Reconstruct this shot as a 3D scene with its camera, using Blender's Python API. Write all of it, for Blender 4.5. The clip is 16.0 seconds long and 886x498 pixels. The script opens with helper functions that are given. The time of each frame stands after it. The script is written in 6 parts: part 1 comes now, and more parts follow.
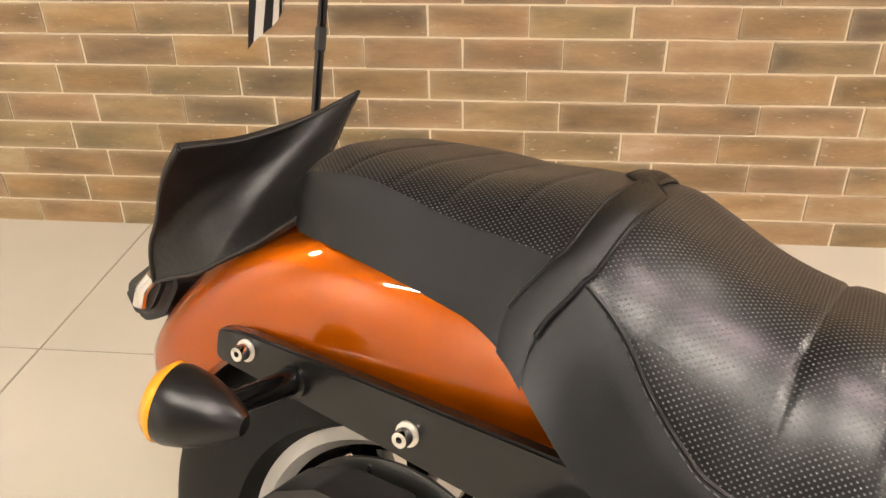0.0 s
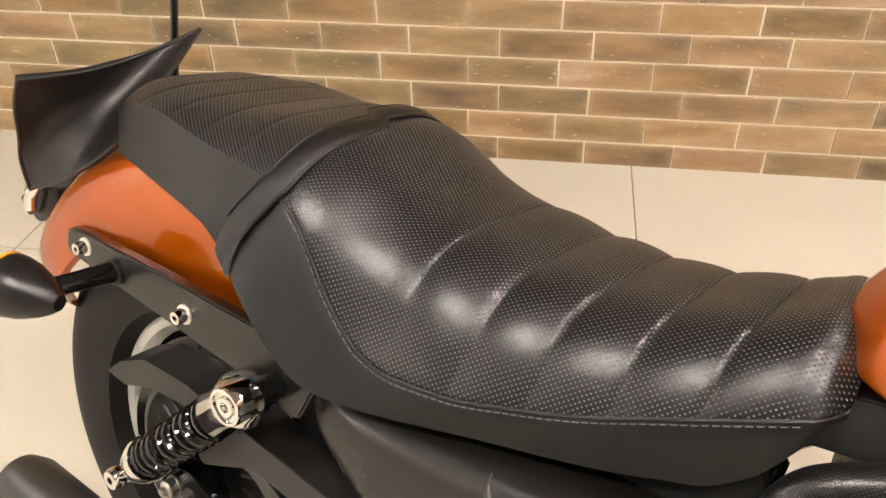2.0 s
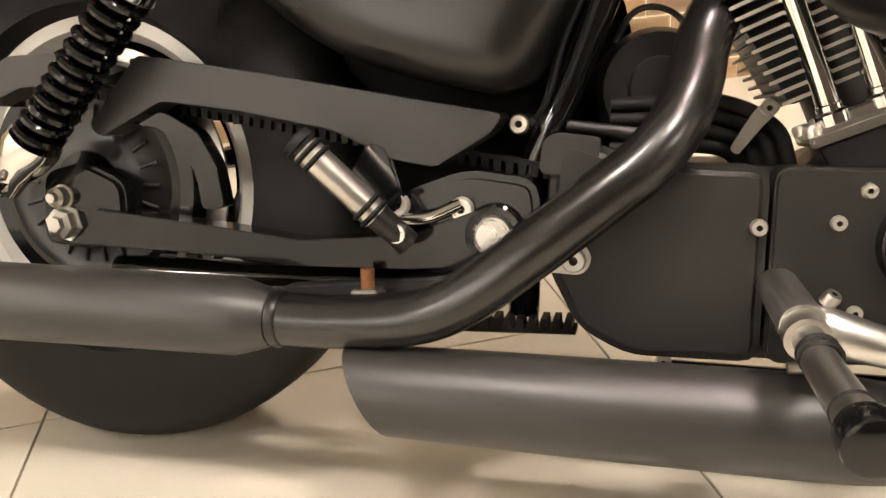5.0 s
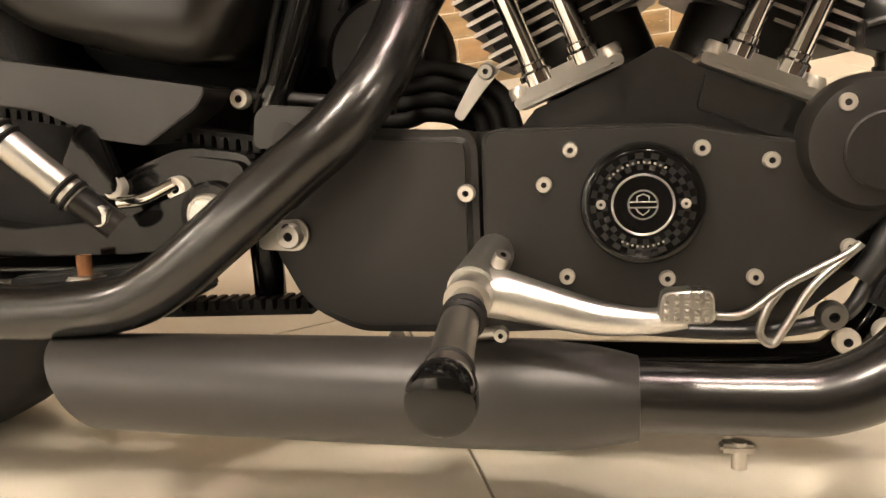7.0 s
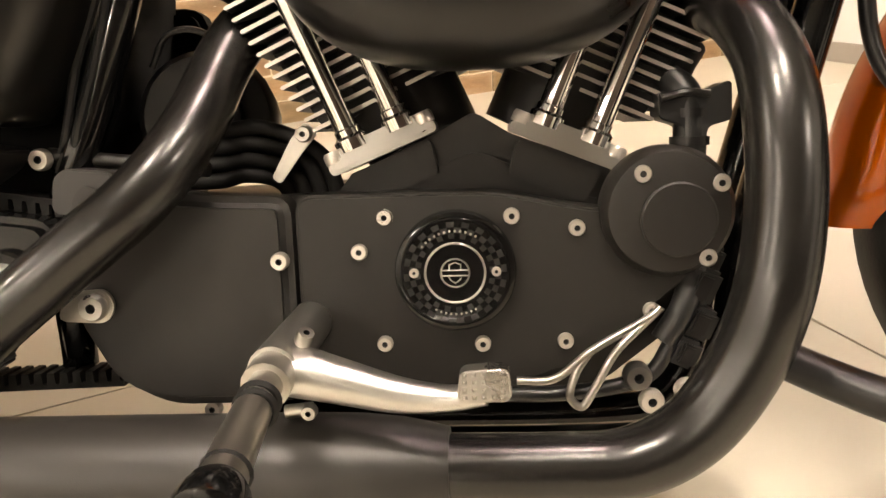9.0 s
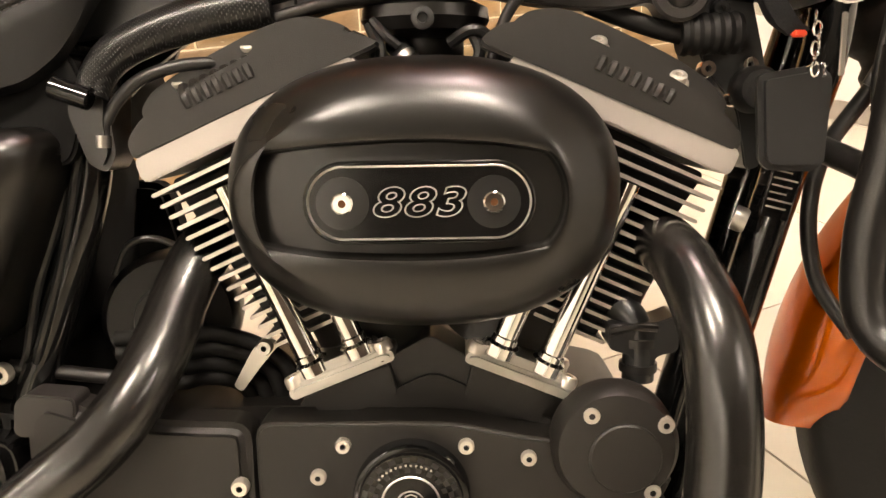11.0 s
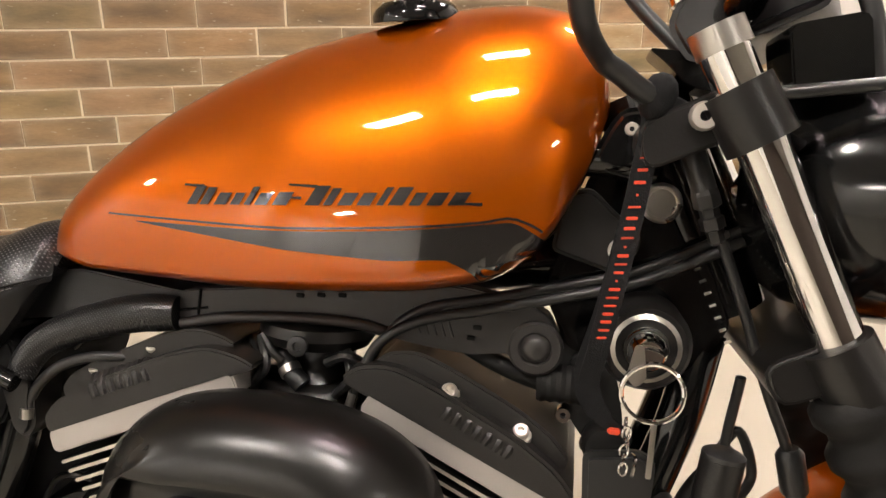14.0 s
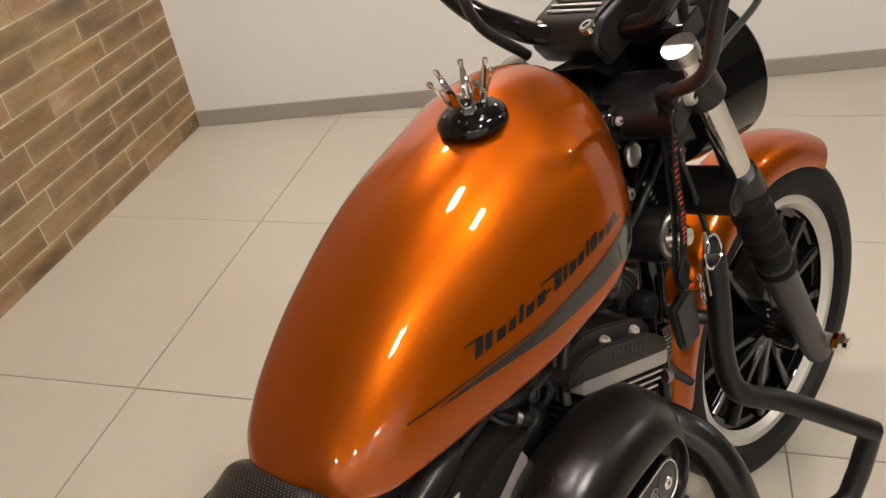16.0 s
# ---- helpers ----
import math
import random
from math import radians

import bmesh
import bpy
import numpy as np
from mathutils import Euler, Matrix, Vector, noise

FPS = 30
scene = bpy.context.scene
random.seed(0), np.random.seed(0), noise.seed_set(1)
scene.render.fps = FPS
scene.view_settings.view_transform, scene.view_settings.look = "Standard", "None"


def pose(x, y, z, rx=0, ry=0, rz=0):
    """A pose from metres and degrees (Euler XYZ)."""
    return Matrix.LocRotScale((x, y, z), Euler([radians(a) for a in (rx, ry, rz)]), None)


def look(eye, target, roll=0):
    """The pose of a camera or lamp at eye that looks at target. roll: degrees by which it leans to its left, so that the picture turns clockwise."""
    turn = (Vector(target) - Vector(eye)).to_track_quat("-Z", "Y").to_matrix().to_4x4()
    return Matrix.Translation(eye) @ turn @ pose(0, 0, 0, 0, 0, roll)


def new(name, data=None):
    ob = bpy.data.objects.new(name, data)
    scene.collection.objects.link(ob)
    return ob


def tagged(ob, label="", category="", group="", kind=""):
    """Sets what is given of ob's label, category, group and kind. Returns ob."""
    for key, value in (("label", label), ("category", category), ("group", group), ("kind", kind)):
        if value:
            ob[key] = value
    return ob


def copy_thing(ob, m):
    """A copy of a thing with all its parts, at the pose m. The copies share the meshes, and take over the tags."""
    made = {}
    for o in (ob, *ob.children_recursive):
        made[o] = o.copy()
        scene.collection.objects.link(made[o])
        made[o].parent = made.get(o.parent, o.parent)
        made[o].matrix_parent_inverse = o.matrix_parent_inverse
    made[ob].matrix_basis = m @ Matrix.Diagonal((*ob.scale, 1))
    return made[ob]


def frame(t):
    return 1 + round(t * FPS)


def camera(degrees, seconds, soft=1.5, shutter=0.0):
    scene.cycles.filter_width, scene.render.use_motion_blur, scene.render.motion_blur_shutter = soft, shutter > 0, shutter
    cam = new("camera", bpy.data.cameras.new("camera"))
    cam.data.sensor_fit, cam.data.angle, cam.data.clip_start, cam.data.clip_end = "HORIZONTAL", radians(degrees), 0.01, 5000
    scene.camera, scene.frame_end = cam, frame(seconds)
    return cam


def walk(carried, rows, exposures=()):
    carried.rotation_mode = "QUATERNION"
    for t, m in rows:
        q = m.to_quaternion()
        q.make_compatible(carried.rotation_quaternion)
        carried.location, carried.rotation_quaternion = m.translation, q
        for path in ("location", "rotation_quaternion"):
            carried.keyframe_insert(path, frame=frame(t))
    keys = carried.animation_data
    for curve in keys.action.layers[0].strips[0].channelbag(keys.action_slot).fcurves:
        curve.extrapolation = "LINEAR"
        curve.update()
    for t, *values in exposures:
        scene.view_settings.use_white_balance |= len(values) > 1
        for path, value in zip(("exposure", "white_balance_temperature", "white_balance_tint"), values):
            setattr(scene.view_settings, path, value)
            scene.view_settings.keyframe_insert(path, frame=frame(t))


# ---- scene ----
cam = camera(59.3, 16.0)
PATH = [
    (0, (0.134, 0.542, 1.149), (-0.042, 2.269, 0.158), -0.9),
    (0.5, (0.258, 0.52, 1.248), (-0.135, 2.157, 0.169), -0.6),
    (1, (0.32, 0.503, 1.248), (-0.13, 2.091, 0.119), -1.3),
    (1.5, (0.372, 0.486, 1.225), (-0.041, 2.072, 0.078), -2.1),
    (2, (0.425, 0.452, 1.221), (0.146, 2.052, 0.053), -1.5),
    (2.5, (0.45, 0.399, 1.187), (0.345, 2.041, 0.05), -1.2),
    (3, (0.38, 0.323, 1.1), (0.438, 2.017, 0.039), -1.7),
    (3.5, (0.268, 0.193, 1.036), (0.481, 1.937, 0.081), -2.0),
    (4, (0.21, 0.142, 0.916), (0.519, 1.926, 0.066), -3.0),
    (4.2, (0.197, 0.134, 0.852), (0.542, 1.935, 0.054), -3.3),
    (6.3, (0.393, 0.078, 0.639), (0.701, 1.882, -0.168), -7.0),
    (6.5, (0.414, 0.074, 0.637), (0.757, 1.874, -0.165), -6.8),
    (7, (0.468, 0.064, 0.641), (0.885, 1.845, -0.168), -6.3),
    (7.5, (0.507, 0.054, 0.641), (1.008, 1.811, -0.173), -5.7),
    (8, (0.534, 0.051, 0.641), (1.113, 1.78, -0.181), -4.9),
    (8.5, (0.542, 0.058, 0.647), (1.182, 1.769, -0.168), -4.3),
    (8.7, (0.539, 0.061, 0.654), (1.203, 1.774, -0.137), -4.1),
    (10.8, (0.582, 0.118, 0.86), (1.328, 1.766, 0.008), -2.2),
    (11, (0.587, 0.121, 0.876), (1.338, 1.775, 0.04), -2.1),
    (11.5, (0.6, 0.126, 0.935), (1.354, 1.781, 0.101), -1.5),
    (12, (0.614, 0.129, 0.989), (1.361, 1.794, 0.169), -0.6),
    (12.5, (0.625, 0.129, 1.041), (1.33, 1.839, 0.282), 0.2),
    (13, (0.671, 0.112, 1.075), (1.296, 1.867, 0.347), 0.9),
    (13.5, (0.773, 0.091, 1.118), (1.289, 1.869, 0.364), 1.5),
    (14, (0.808, 0.083, 1.129), (1.308, 1.875, 0.394), 1.0),
    (14.5, (0.633, 0.179, 1.151), (1.572, 1.774, 0.395), -1.5),
    (15, (0.397, 0.382, 1.244), (1.8, 1.48, 0.335), -5.8),
    (15.5, (0.279, 0.545, 1.341), (1.821, 1.25, 0.279), -8.8),
    (16, (0.231, 0.605, 1.435), (1.792, 1.116, 0.294), -8.2),
]
EXPOSURES = [(0, -0.2, 6500, 10), (0.5, -0.3, 6500, 10), (1, -0.3, 6450, 10), (1.5, -0.2, 6450, 10), (2, -0.1, 6400, 10), (2.5, -0.05, 6400, 10), (3, 0.0, 6400, 10), (3.5, 0.05, 6400, 10), (4, 0.15, 6400, 10), (7, 0.0, 7100, 11), (8.5, 0.0, 7100, 11), (11.5, 0.15, 7100, 11), (12.5, 0.0, 6700, 10), (13.5, -0.3, 6300, 10),
             (14, -0.45, 6300, 10), (14.5, -0.62, 6300, 10), (15, -0.75, 6300, 10), (15.5, -0.8, 6300, 10), (16, -1.06, 6300, 10)]     # seconds, stops, kelvin, tint
walk(cam, [(t, look(eye, target, roll)) for t, eye, target, roll in PATH], EXPOSURES)

# ---- light ----
world = bpy.data.worlds.new("world")
scene.world = world
world.use_nodes = True
world.node_tree.nodes["Background"].inputs[0].default_value = (1.0, 0.95, 0.9, 1)
world.node_tree.nodes["Background"].inputs[1].default_value = 0.07
scene.view_settings.exposure = 0.0

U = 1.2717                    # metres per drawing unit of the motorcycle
FLOOR = 0.0975                # height of the floor
WALL_Y = 2.465                # face of the brick wall
WALL_X = 2.877                # face of the white wall
LAMPS = [(0.80, -0.22), (-0.30, 0.0)]     # the lamps over the motorcycle
# added lamps, out of view, that brighten the walls and the room
FILL_LAMPS = [(-3.4, -0.9), (-3.1, 1.3), (-3.4, -3.0), (2.6, -2.6), (2.3, 1.6)]
CEILING = 2.65


# ---- materials ----
def material(name, colour, rough=0.5, metal=0.0, coat=0.0, bump=0.0, scale=60.0, vary=0.0, spec=0.5, vary_scale=6.0, rough_vary=0.0):
    """A principled material with grain (fine bump) and a slow change of colour and gloss."""
    m = bpy.data.materials.new(name)
    m.use_nodes = True
    n, l = m.node_tree.nodes, m.node_tree.links
    b = n["Principled BSDF"]
    b.inputs["Base Color"].default_value = (*colour, 1)
    b.inputs["Roughness"].default_value = rough
    b.inputs["Metallic"].default_value = metal
    b.inputs["Coat Weight"].default_value = coat
    b.inputs["Coat Roughness"].default_value = 0.03
    b.inputs["Specular IOR Level"].default_value = spec
    co = n.new("ShaderNodeTexCoord")
    if vary or rough_vary:
        t = n.new("ShaderNodeTexNoise")
        t.inputs["Scale"].default_value = vary_scale
        t.inputs["Detail"].default_value = 6
        l.new(co.outputs["Object"], t.inputs["Vector"])
        if vary:
            mix = n.new("ShaderNodeMix")
            mix.data_type = "RGBA"
            l.new(t.outputs["Fac"], mix.inputs["Factor"])
            mix.inputs["A"].default_value = (*[c * (1 - vary) for c in colour], 1)
            mix.inputs["B"].default_value = (*[min(1, c * (1 + vary)) for c in colour], 1)
            l.new(mix.outputs["Result"], b.inputs["Base Color"])
        if rough_vary:
            r = n.new("ShaderNodeMapRange")
            r.inputs["To Min"].default_value = max(0.02, rough - rough_vary)
            r.inputs["To Max"].default_value = min(1, rough + rough_vary)
            l.new(t.outputs["Fac"], r.inputs["Value"])
            l.new(r.outputs["Result"], b.inputs["Roughness"])
    if bump:
        t = n.new("ShaderNodeTexNoise")
        t.inputs["Scale"].default_value = scale
        t.inputs["Detail"].default_value = 4
        l.new(co.outputs["Object"], t.inputs["Vector"])
        k = n.new("ShaderNodeBump")
        k.inputs["Strength"].default_value = bump
        k.inputs["Distance"].default_value = 0.002
        l.new(t.outputs["Fac"], k.inputs["Height"])
        l.new(k.outputs["Normal"], b.inputs["Normal"])
    return m


MATTE = material("matte black powder coat", (0.0056, 0.0051, 0.0045), 0.285, bump=0.05, scale=900, rough_vary=0.04, vary=0.1, spec=0.52)
PIPE_BLACK = material("black exhaust enamel", (0.0070, 0.0064, 0.0058), 0.25, bump=0.03, scale=700, rough_vary=0.05, vary=0.15, spec=0.7)
MUFFLER = material("satin black silencer paint", (0.022, 0.0204, 0.0184), 0.40, bump=0.05, scale=900, rough_vary=0.06, vary=0.15, spec=0.6)
WRINKLE = material("wrinkle black engine paint", (0.0098, 0.0084, 0.0072), 0.46, bump=0.2, scale=1400, vary=0.15)
GLOSS = material("gloss black enamel", (0.004, 0.004, 0.004), 0.11, coat=0.0, bump=0.02, scale=40, rough_vary=0.03)
# near-black without gloss: deep shade put into the colour
SHADE_BLACK = material("dull black for shaded gaps", (0.006, 0.006, 0.006), 0.85, bump=0.1, scale=300, spec=0.15)
BRIGHT = material("bright zinc screw", (0.78, 0.73, 0.66), 0.3, 0.75, bump=0.03, scale=300, rough_vary=0.08)
PLASTIC = material("black plastic", (0.014, 0.014, 0.014), 0.4, bump=0.1, scale=600, vary=0.15)
RUBBER = material("tyre rubber", (0.0055, 0.0052, 0.0048), 0.6, bump=0.2, scale=250, vary=0.25, vary_scale=14, spec=0.25)
CHROME = material("chrome", (0.86, 0.85, 0.83), 0.035, 1.0, bump=0.01, scale=30, rough_vary=0.015)
ALUMINIUM = material("cast aluminium", (0.62, 0.61, 0.58), 0.3, 1.0, bump=0.12, scale=300, rough_vary=0.1, vary=0.08)
STEEL = material("zinc plated steel", (0.55, 0.53, 0.49), 0.32, 1.0, bump=0.05, scale=300, rough_vary=0.12)
SILVER = material("silver wheel paint", (0.62, 0.60, 0.56), 0.38, 0.3, bump=0.04, scale=300)
RUST = material("rusty steel", (0.2, 0.085, 0.035), 0.7, 0.4, bump=0.3, scale=500, vary=0.4, vary_scale=60)
VINYL = material("smooth seat vinyl", (0.0042, 0.0041, 0.0041), 0.37, bump=0.22, scale=1500, vary=0.1, spec=0.36)
LEATHER = material("black soft leather", (0.0085, 0.0072, 0.0066), 0.42, bump=0.35, scale=120, rough_vary=0.1)
ORANGE = material("orange metallic paint", (0.42, 0.084, 0.0008), 0.36, 0.76, coat=1.0, bump=0.012, scale=3000, spec=0.1)
ORANGE.node_tree.nodes["Principled BSDF"].inputs["Specular Tint"].default_value = (1.0, 0.45, 0.10, 1)
DULL_SILVER = material("dull silver numerals", (0.34, 0.33, 0.31), 0.42, 0.7)
AMBER = material("amber lens", (0.85, 0.33, 0.02), 0.15)
BLACK_DECAL = material("black tank graphic", (0.012, 0.011, 0.01), 0.2, coat=1.0)
THREAD = material("pale grey thread", (0.085, 0.083, 0.08), 0.6)
DARK_PRINT = material("dark charcoal print", (0.0075, 0.0075, 0.0075), 0.35, coat=0.4)
TREE_LOW = material("satin black casting", (0.0085, 0.0078, 0.0073), 0.33, bump=0.08, scale=500, spec=0.45)
GUARD = material("dark grey satin plastic", (0.019, 0.0172, 0.0162), 0.42, bump=0.05, scale=500, vary=0.08)
SLIDER_GREY = material("satin grey fork paint", (0.040, 0.038, 0.036), 0.38, bump=0.05, scale=500, vary=0.08)
WHITE_PAINT = material("white wall paint", (0.82, 0.81, 0.79), 0.7, bump=0.15, scale=90, vary=0.03, vary_scale=2)
CEILING_PAINT = material("grey ceiling paint", (0.28, 0.27, 0.255), 0.8, bump=0.15, scale=90, vary=0.05)
BROWN_WALL = material("brown wall render", (0.05, 0.036, 0.028), 0.8, bump=0.2, scale=60, vary=0.2)
GREY_TILE = material("grey skirting tile", (0.36, 0.33, 0.29), 0.4, bump=0.05, scale=80, vary=0.06)
GROUT = material("pale grout", (0.80, 0.70, 0.52), 0.85, bump=0.4, scale=200, vary=0.1)
CABLE = material("cable sheath", (0.012, 0.012, 0.012), 0.35)


# ---- shaping ----
def ring(bm, pts):
    return [bm.verts.new(p) for p in pts]


def skin(bm, rings, close=True, caps=True):
    n = len(rings[0])
    for a, b in zip(rings, rings[1:]):
        for i in range(n if close else n - 1):
            j = (i + 1) % n
            bm.faces.new((a[i], a[j], b[j], b[i]))
    if caps and close:
        bm.faces.new(rings[0][::-1])
        bm.faces.new(rings[-1])
    return bm


def smooth_path(pts, steps=8):
    """A Catmull-Rom line through points."""
    p = [Vector(q) for q in pts]
    p = [2 * p[0] - p[1], *p, 2 * p[-1] - p[-2]]
    out = []
    for a, b, c, d in zip(p, p[1:], p[2:], p[3:]):
        for k in range(steps):
            t = k / steps
            out.append(0.5 * (2 * b + (c - a) * t + (2 * a - 5 * b + 4 * c - d) * t * t + (3 * b - a - 3 * c + d) * t ** 3))
    return [*out, p[-2]]


def tube(pts, r, sides=12, steps=8, bm=None, smooth=True):
    """A round bar along a smoothed line; r: one radius or one for each point."""
    bm = bm or bmesh.new()
    line = smooth_path(pts, steps) if smooth and len(pts) > 2 else [Vector(q) for q in pts]
    radii = np.interp(np.linspace(0, 1, len(line)), np.linspace(0, 1, len(r)), r) if isinstance(r, (list, tuple)) else [r] * len(line)
    rings, side = [], None
    for k, q in enumerate(line):
        ahead = (line[min(k + 1, len(line) - 1)] - line[max(k - 1, 0)]).normalized()
        if side is None:
            side = ahead.orthogonal().normalized()
        side = (side - ahead * side.dot(ahead)).normalized()
        other = ahead.cross(side)
        rings.append(ring(bm, [q + float(radii[k]) * (math.cos(a) * side + math.sin(a) * other) for a in np.linspace(0, math.tau, sides, False)]))
    return skin(bm, rings)


def lathe(profile, centre=(0, 0, 0), axis=(0, 1, 0), sides=32, bm=None, closed=False):
    """A turned shape: profile rows of (along the axis, radius)."""
    bm = bm or bmesh.new()
    ax = Vector(axis).normalized()
    side = ax.orthogonal().normalized()
    other = ax.cross(side)
    c = Vector(centre)
    rings = [ring(bm, [c + ax * float(d) + max(float(r), 1e-5) * (math.cos(a) * side + math.sin(a) * other) for a in np.linspace(0, math.tau, sides, False)]) for d, r in profile]
    if closed:
        rings.append(rings[0])
    return skin(bm, rings, caps=not closed)


def plate(outline, y0, y1, bevel=0.0, bm=None, rows=2):
    """A sheet cut to an outline of (x, z) and lying between two y."""
    bm = bm or bmesh.new()
    own = bmesh.new()
    a = ring(own, [(x, y0, z) for x, z in outline])
    b = ring(own, [(x, y1, z) for x, z in outline])
    skin(own, [a, b])
    bmesh.ops.recalc_face_normals(own, faces=own.faces)
    if bevel:
        sharp = [e for e in own.edges if len(e.link_faces) == 2 and e.calc_face_angle(0) > 0.6]
        bmesh.ops.bevel(own, geom=sharp, offset=bevel, segments=rows, affect="EDGES", clamp_overlap=True)
    mesh = bpy.data.meshes.new("tmp")
    own.to_mesh(mesh)
    bm.from_mesh(mesh)
    bpy.data.meshes.remove(mesh)
    own.free()
    return bm


def rounded(outline, r=0.01, steps=4):
    """An outline with its corners rounded."""
    out, n = [], len(outline)
    for i in range(n):
        p, a, b = (Vector(outline[j % n]) for j in (i, i - 1, i + 1))
        da, db = (a - p), (b - p)
        d = min(r, da.length * 0.45, db.length * 0.45)
        s, e = p + da.normalized() * d, p + db.normalized() * d
        out += [tuple((1 - t) ** 2 * s + 2 * t * (1 - t) * p + t * t * e) for t in np.linspace(0, 1, steps)]
    return out


def box(x0, x1, y0, y1, z0, z1, bevel=0.004, bm=None):
    return plate([(x0, z0), (x1, z0), (x1, z1), (x0, z1)], y0, y1, bevel, bm)


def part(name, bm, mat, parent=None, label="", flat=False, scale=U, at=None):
    """One mesh object, under a thing or a part if one is given."""
    if at is not None:
        bm.transform(at)
    bmesh.ops.recalc_face_normals(bm, faces=bm.faces)
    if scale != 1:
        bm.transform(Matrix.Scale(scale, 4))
    mesh = bpy.data.meshes.new(name)
    bm.to_mesh(mesh)
    bm.free()
    for m in mat if isinstance(mat, (list, tuple)) else [mat]:
        mesh.materials.append(m)
    if not flat:
        mesh.polygons.foreach_set("use_smooth", [True] * len(mesh.polygons))
        mesh.set_sharp_from_angle(angle=radians(38))
    ob = new(name, mesh)
    if parent is not None:
        ob.parent = parent
    return tagged(ob, label) if label else ob


def screw(name, at, r=0.007, axis=(0, -1, 0), parent=None, mat=None, label="", deep=0.007):
    """A socket-head screw whose head points along axis."""
    own = lathe([(0, r), (deep * 0.7, r), (deep, r * 0.85), (deep, r * 0.36), (deep * 0.35, r * 0.34), (deep * 0.35, 0)], at, axis, 16)
    mid, ax = Vector(at), Vector(axis).normalized()
    # the socket's inside is coloured black for the shade in it
    for f in own.faces:
        d = f.calc_center_median() - mid
        if (d - ax * d.dot(ax)).length < r * 0.345 and d.dot(ax) < deep * 0.75:
            f.material_index = 1
    return part(name, own, [mat or BRIGHT, PLASTIC], parent, label)


# ---- the room ----
def room_wall(name, bm, mat, label):
    return tagged(part(name, bm, mat, None, scale=1, flat=True), label, "wall", kind="structure")


def tile_material():
    m = material("beige porcelain floor tile", (0.555, 0.515, 0.43), 0.2, vary=0.07, vary_scale=3, rough_vary=0.07, bump=0.02, scale=30)
    return m


FLOOR_TILE = tile_material()
floor = tagged(part("floor", box(-4, WALL_X + 1.6, -4, WALL_Y + 0.1, FLOOR - 0.2, FLOOR - 0.002, 0), material("floor grout", (0.21, 0.17, 0.125), 0.8, bump=0.3, scale=150), scale=1, flat=True),
               "large beige polished porcelain floor with thin grout", "floor", kind="structure")
SKEW = pose(WALL_X, WALL_Y, 0, 0, 0, 10.6)   # the white wall stands out of square
wall_north = room_wall("wall_north", box(-4, WALL_X + 0.15, WALL_Y + 0.0022, WALL_Y + 0.2, FLOOR - 0.1, CEILING, 0), GROUT, "wall clad in brown brick-look tiles with pale joints")
wall_east = room_wall("wall_east", box(0, 0.2, -6.7, 0.4, FLOOR - 0.1, CEILING, 0), WHITE_PAINT, "plain white painted wall")
wall_east.matrix_world = SKEW
# unseen south side, dark and white parts added to shape the tank's reflection
wall_south = room_wall("wall_south", box(-2.3, WALL_X + 1.6, -4.2, -4, FLOOR - 0.1, CEILING, 0), BROWN_WALL, "unseen dark brown wall that darkens the tank's reflection")
room_wall("unseen_south_pier", box(-4, -2.3, -4.2, -3.98, FLOOR - 0.1, CEILING, 0), WHITE_PAINT, "plain white painted wall")
wall_west = room_wall("wall_west", box(-4.2, -4, -4.2, WALL_Y + 0.2, FLOOR - 0.1, CEILING, 0), WHITE_PAINT, "plain white painted wall")
ceiling = tagged(part("ceiling", box(-4.2, WALL_X + 1.6, -4.2, WALL_Y + 0.2, CEILING, CEILING + 0.15, 0), CEILING_PAINT, scale=1, flat=True), "plain grey painted ceiling", "ceiling", kind="structure")
skirting = part("baseboard", box(-0.014, -0.001, -6.7, -0.002, FLOOR, FLOOR + 0.068, 0.002), GREY_TILE, scale=1, flat=True)
skirting.matrix_world = SKEW
tagged(skirting, "grey stone-look skirting tile along the white wall", "skirting", kind="structure")


def ceiling_lamp(tint, power, label):
    lamp = tagged(new("ceiling_light"), label, "lamp", "ceiling lights")
    part("frame", box(-0.17, 0.17, -0.09, 0.09, 0.0, 0.03, 0.003), WHITE_PAINT, lamp, scale=1)
    glow = bpy.data.materials.new("lamp diffuser")
    glow.use_nodes = True
    b = glow.node_tree.nodes["Principled BSDF"]
    b.inputs["Emission Color"].default_value = tint
    b.inputs["Emission Strength"].default_value = power
    part("diffuser", box(-0.15, 0.15, -0.07, 0.07, -0.004, -0.001, 0), glow, lamp, scale=1, flat=True)
    return lamp


LAMP_POWER = 345.0
first = ceiling_lamp((1.0, 0.9, 0.79, 1), LAMP_POWER, "slim rectangular white ceiling light panel")
first.location = (*LAMPS[0], CEILING - 0.034)
for x, y in LAMPS[1:]:
    copy_thing(first, pose(x, y, CEILING - 0.034))
# stronger panels added as fill light for the walls
fill_lamp = ceiling_lamp((1.0, 0.9, 0.79, 1), LAMP_POWER * 1.25, "added unseen fill light panel that brightens the walls")
fill_lamp.location = (*FILL_LAMPS[0], CEILING - 0.034)
for x, y in FILL_LAMPS[1:]:
    copy_thing(fill_lamp, pose(x, y, CEILING - 0.034))
rosy = ceiling_lamp((1.0, 0.78, 0.76, 1), LAMP_POWER * 0.55, "slim ceiling light panel with a rosy glow")
rosy.location = (1.08, 0.62, CEILING - 0.034)

# ---- the motorcycle ----
bike = tagged(new("motorcycle"), "orange and black cruiser motorcycle leaning on its side stand", "motorcycle")
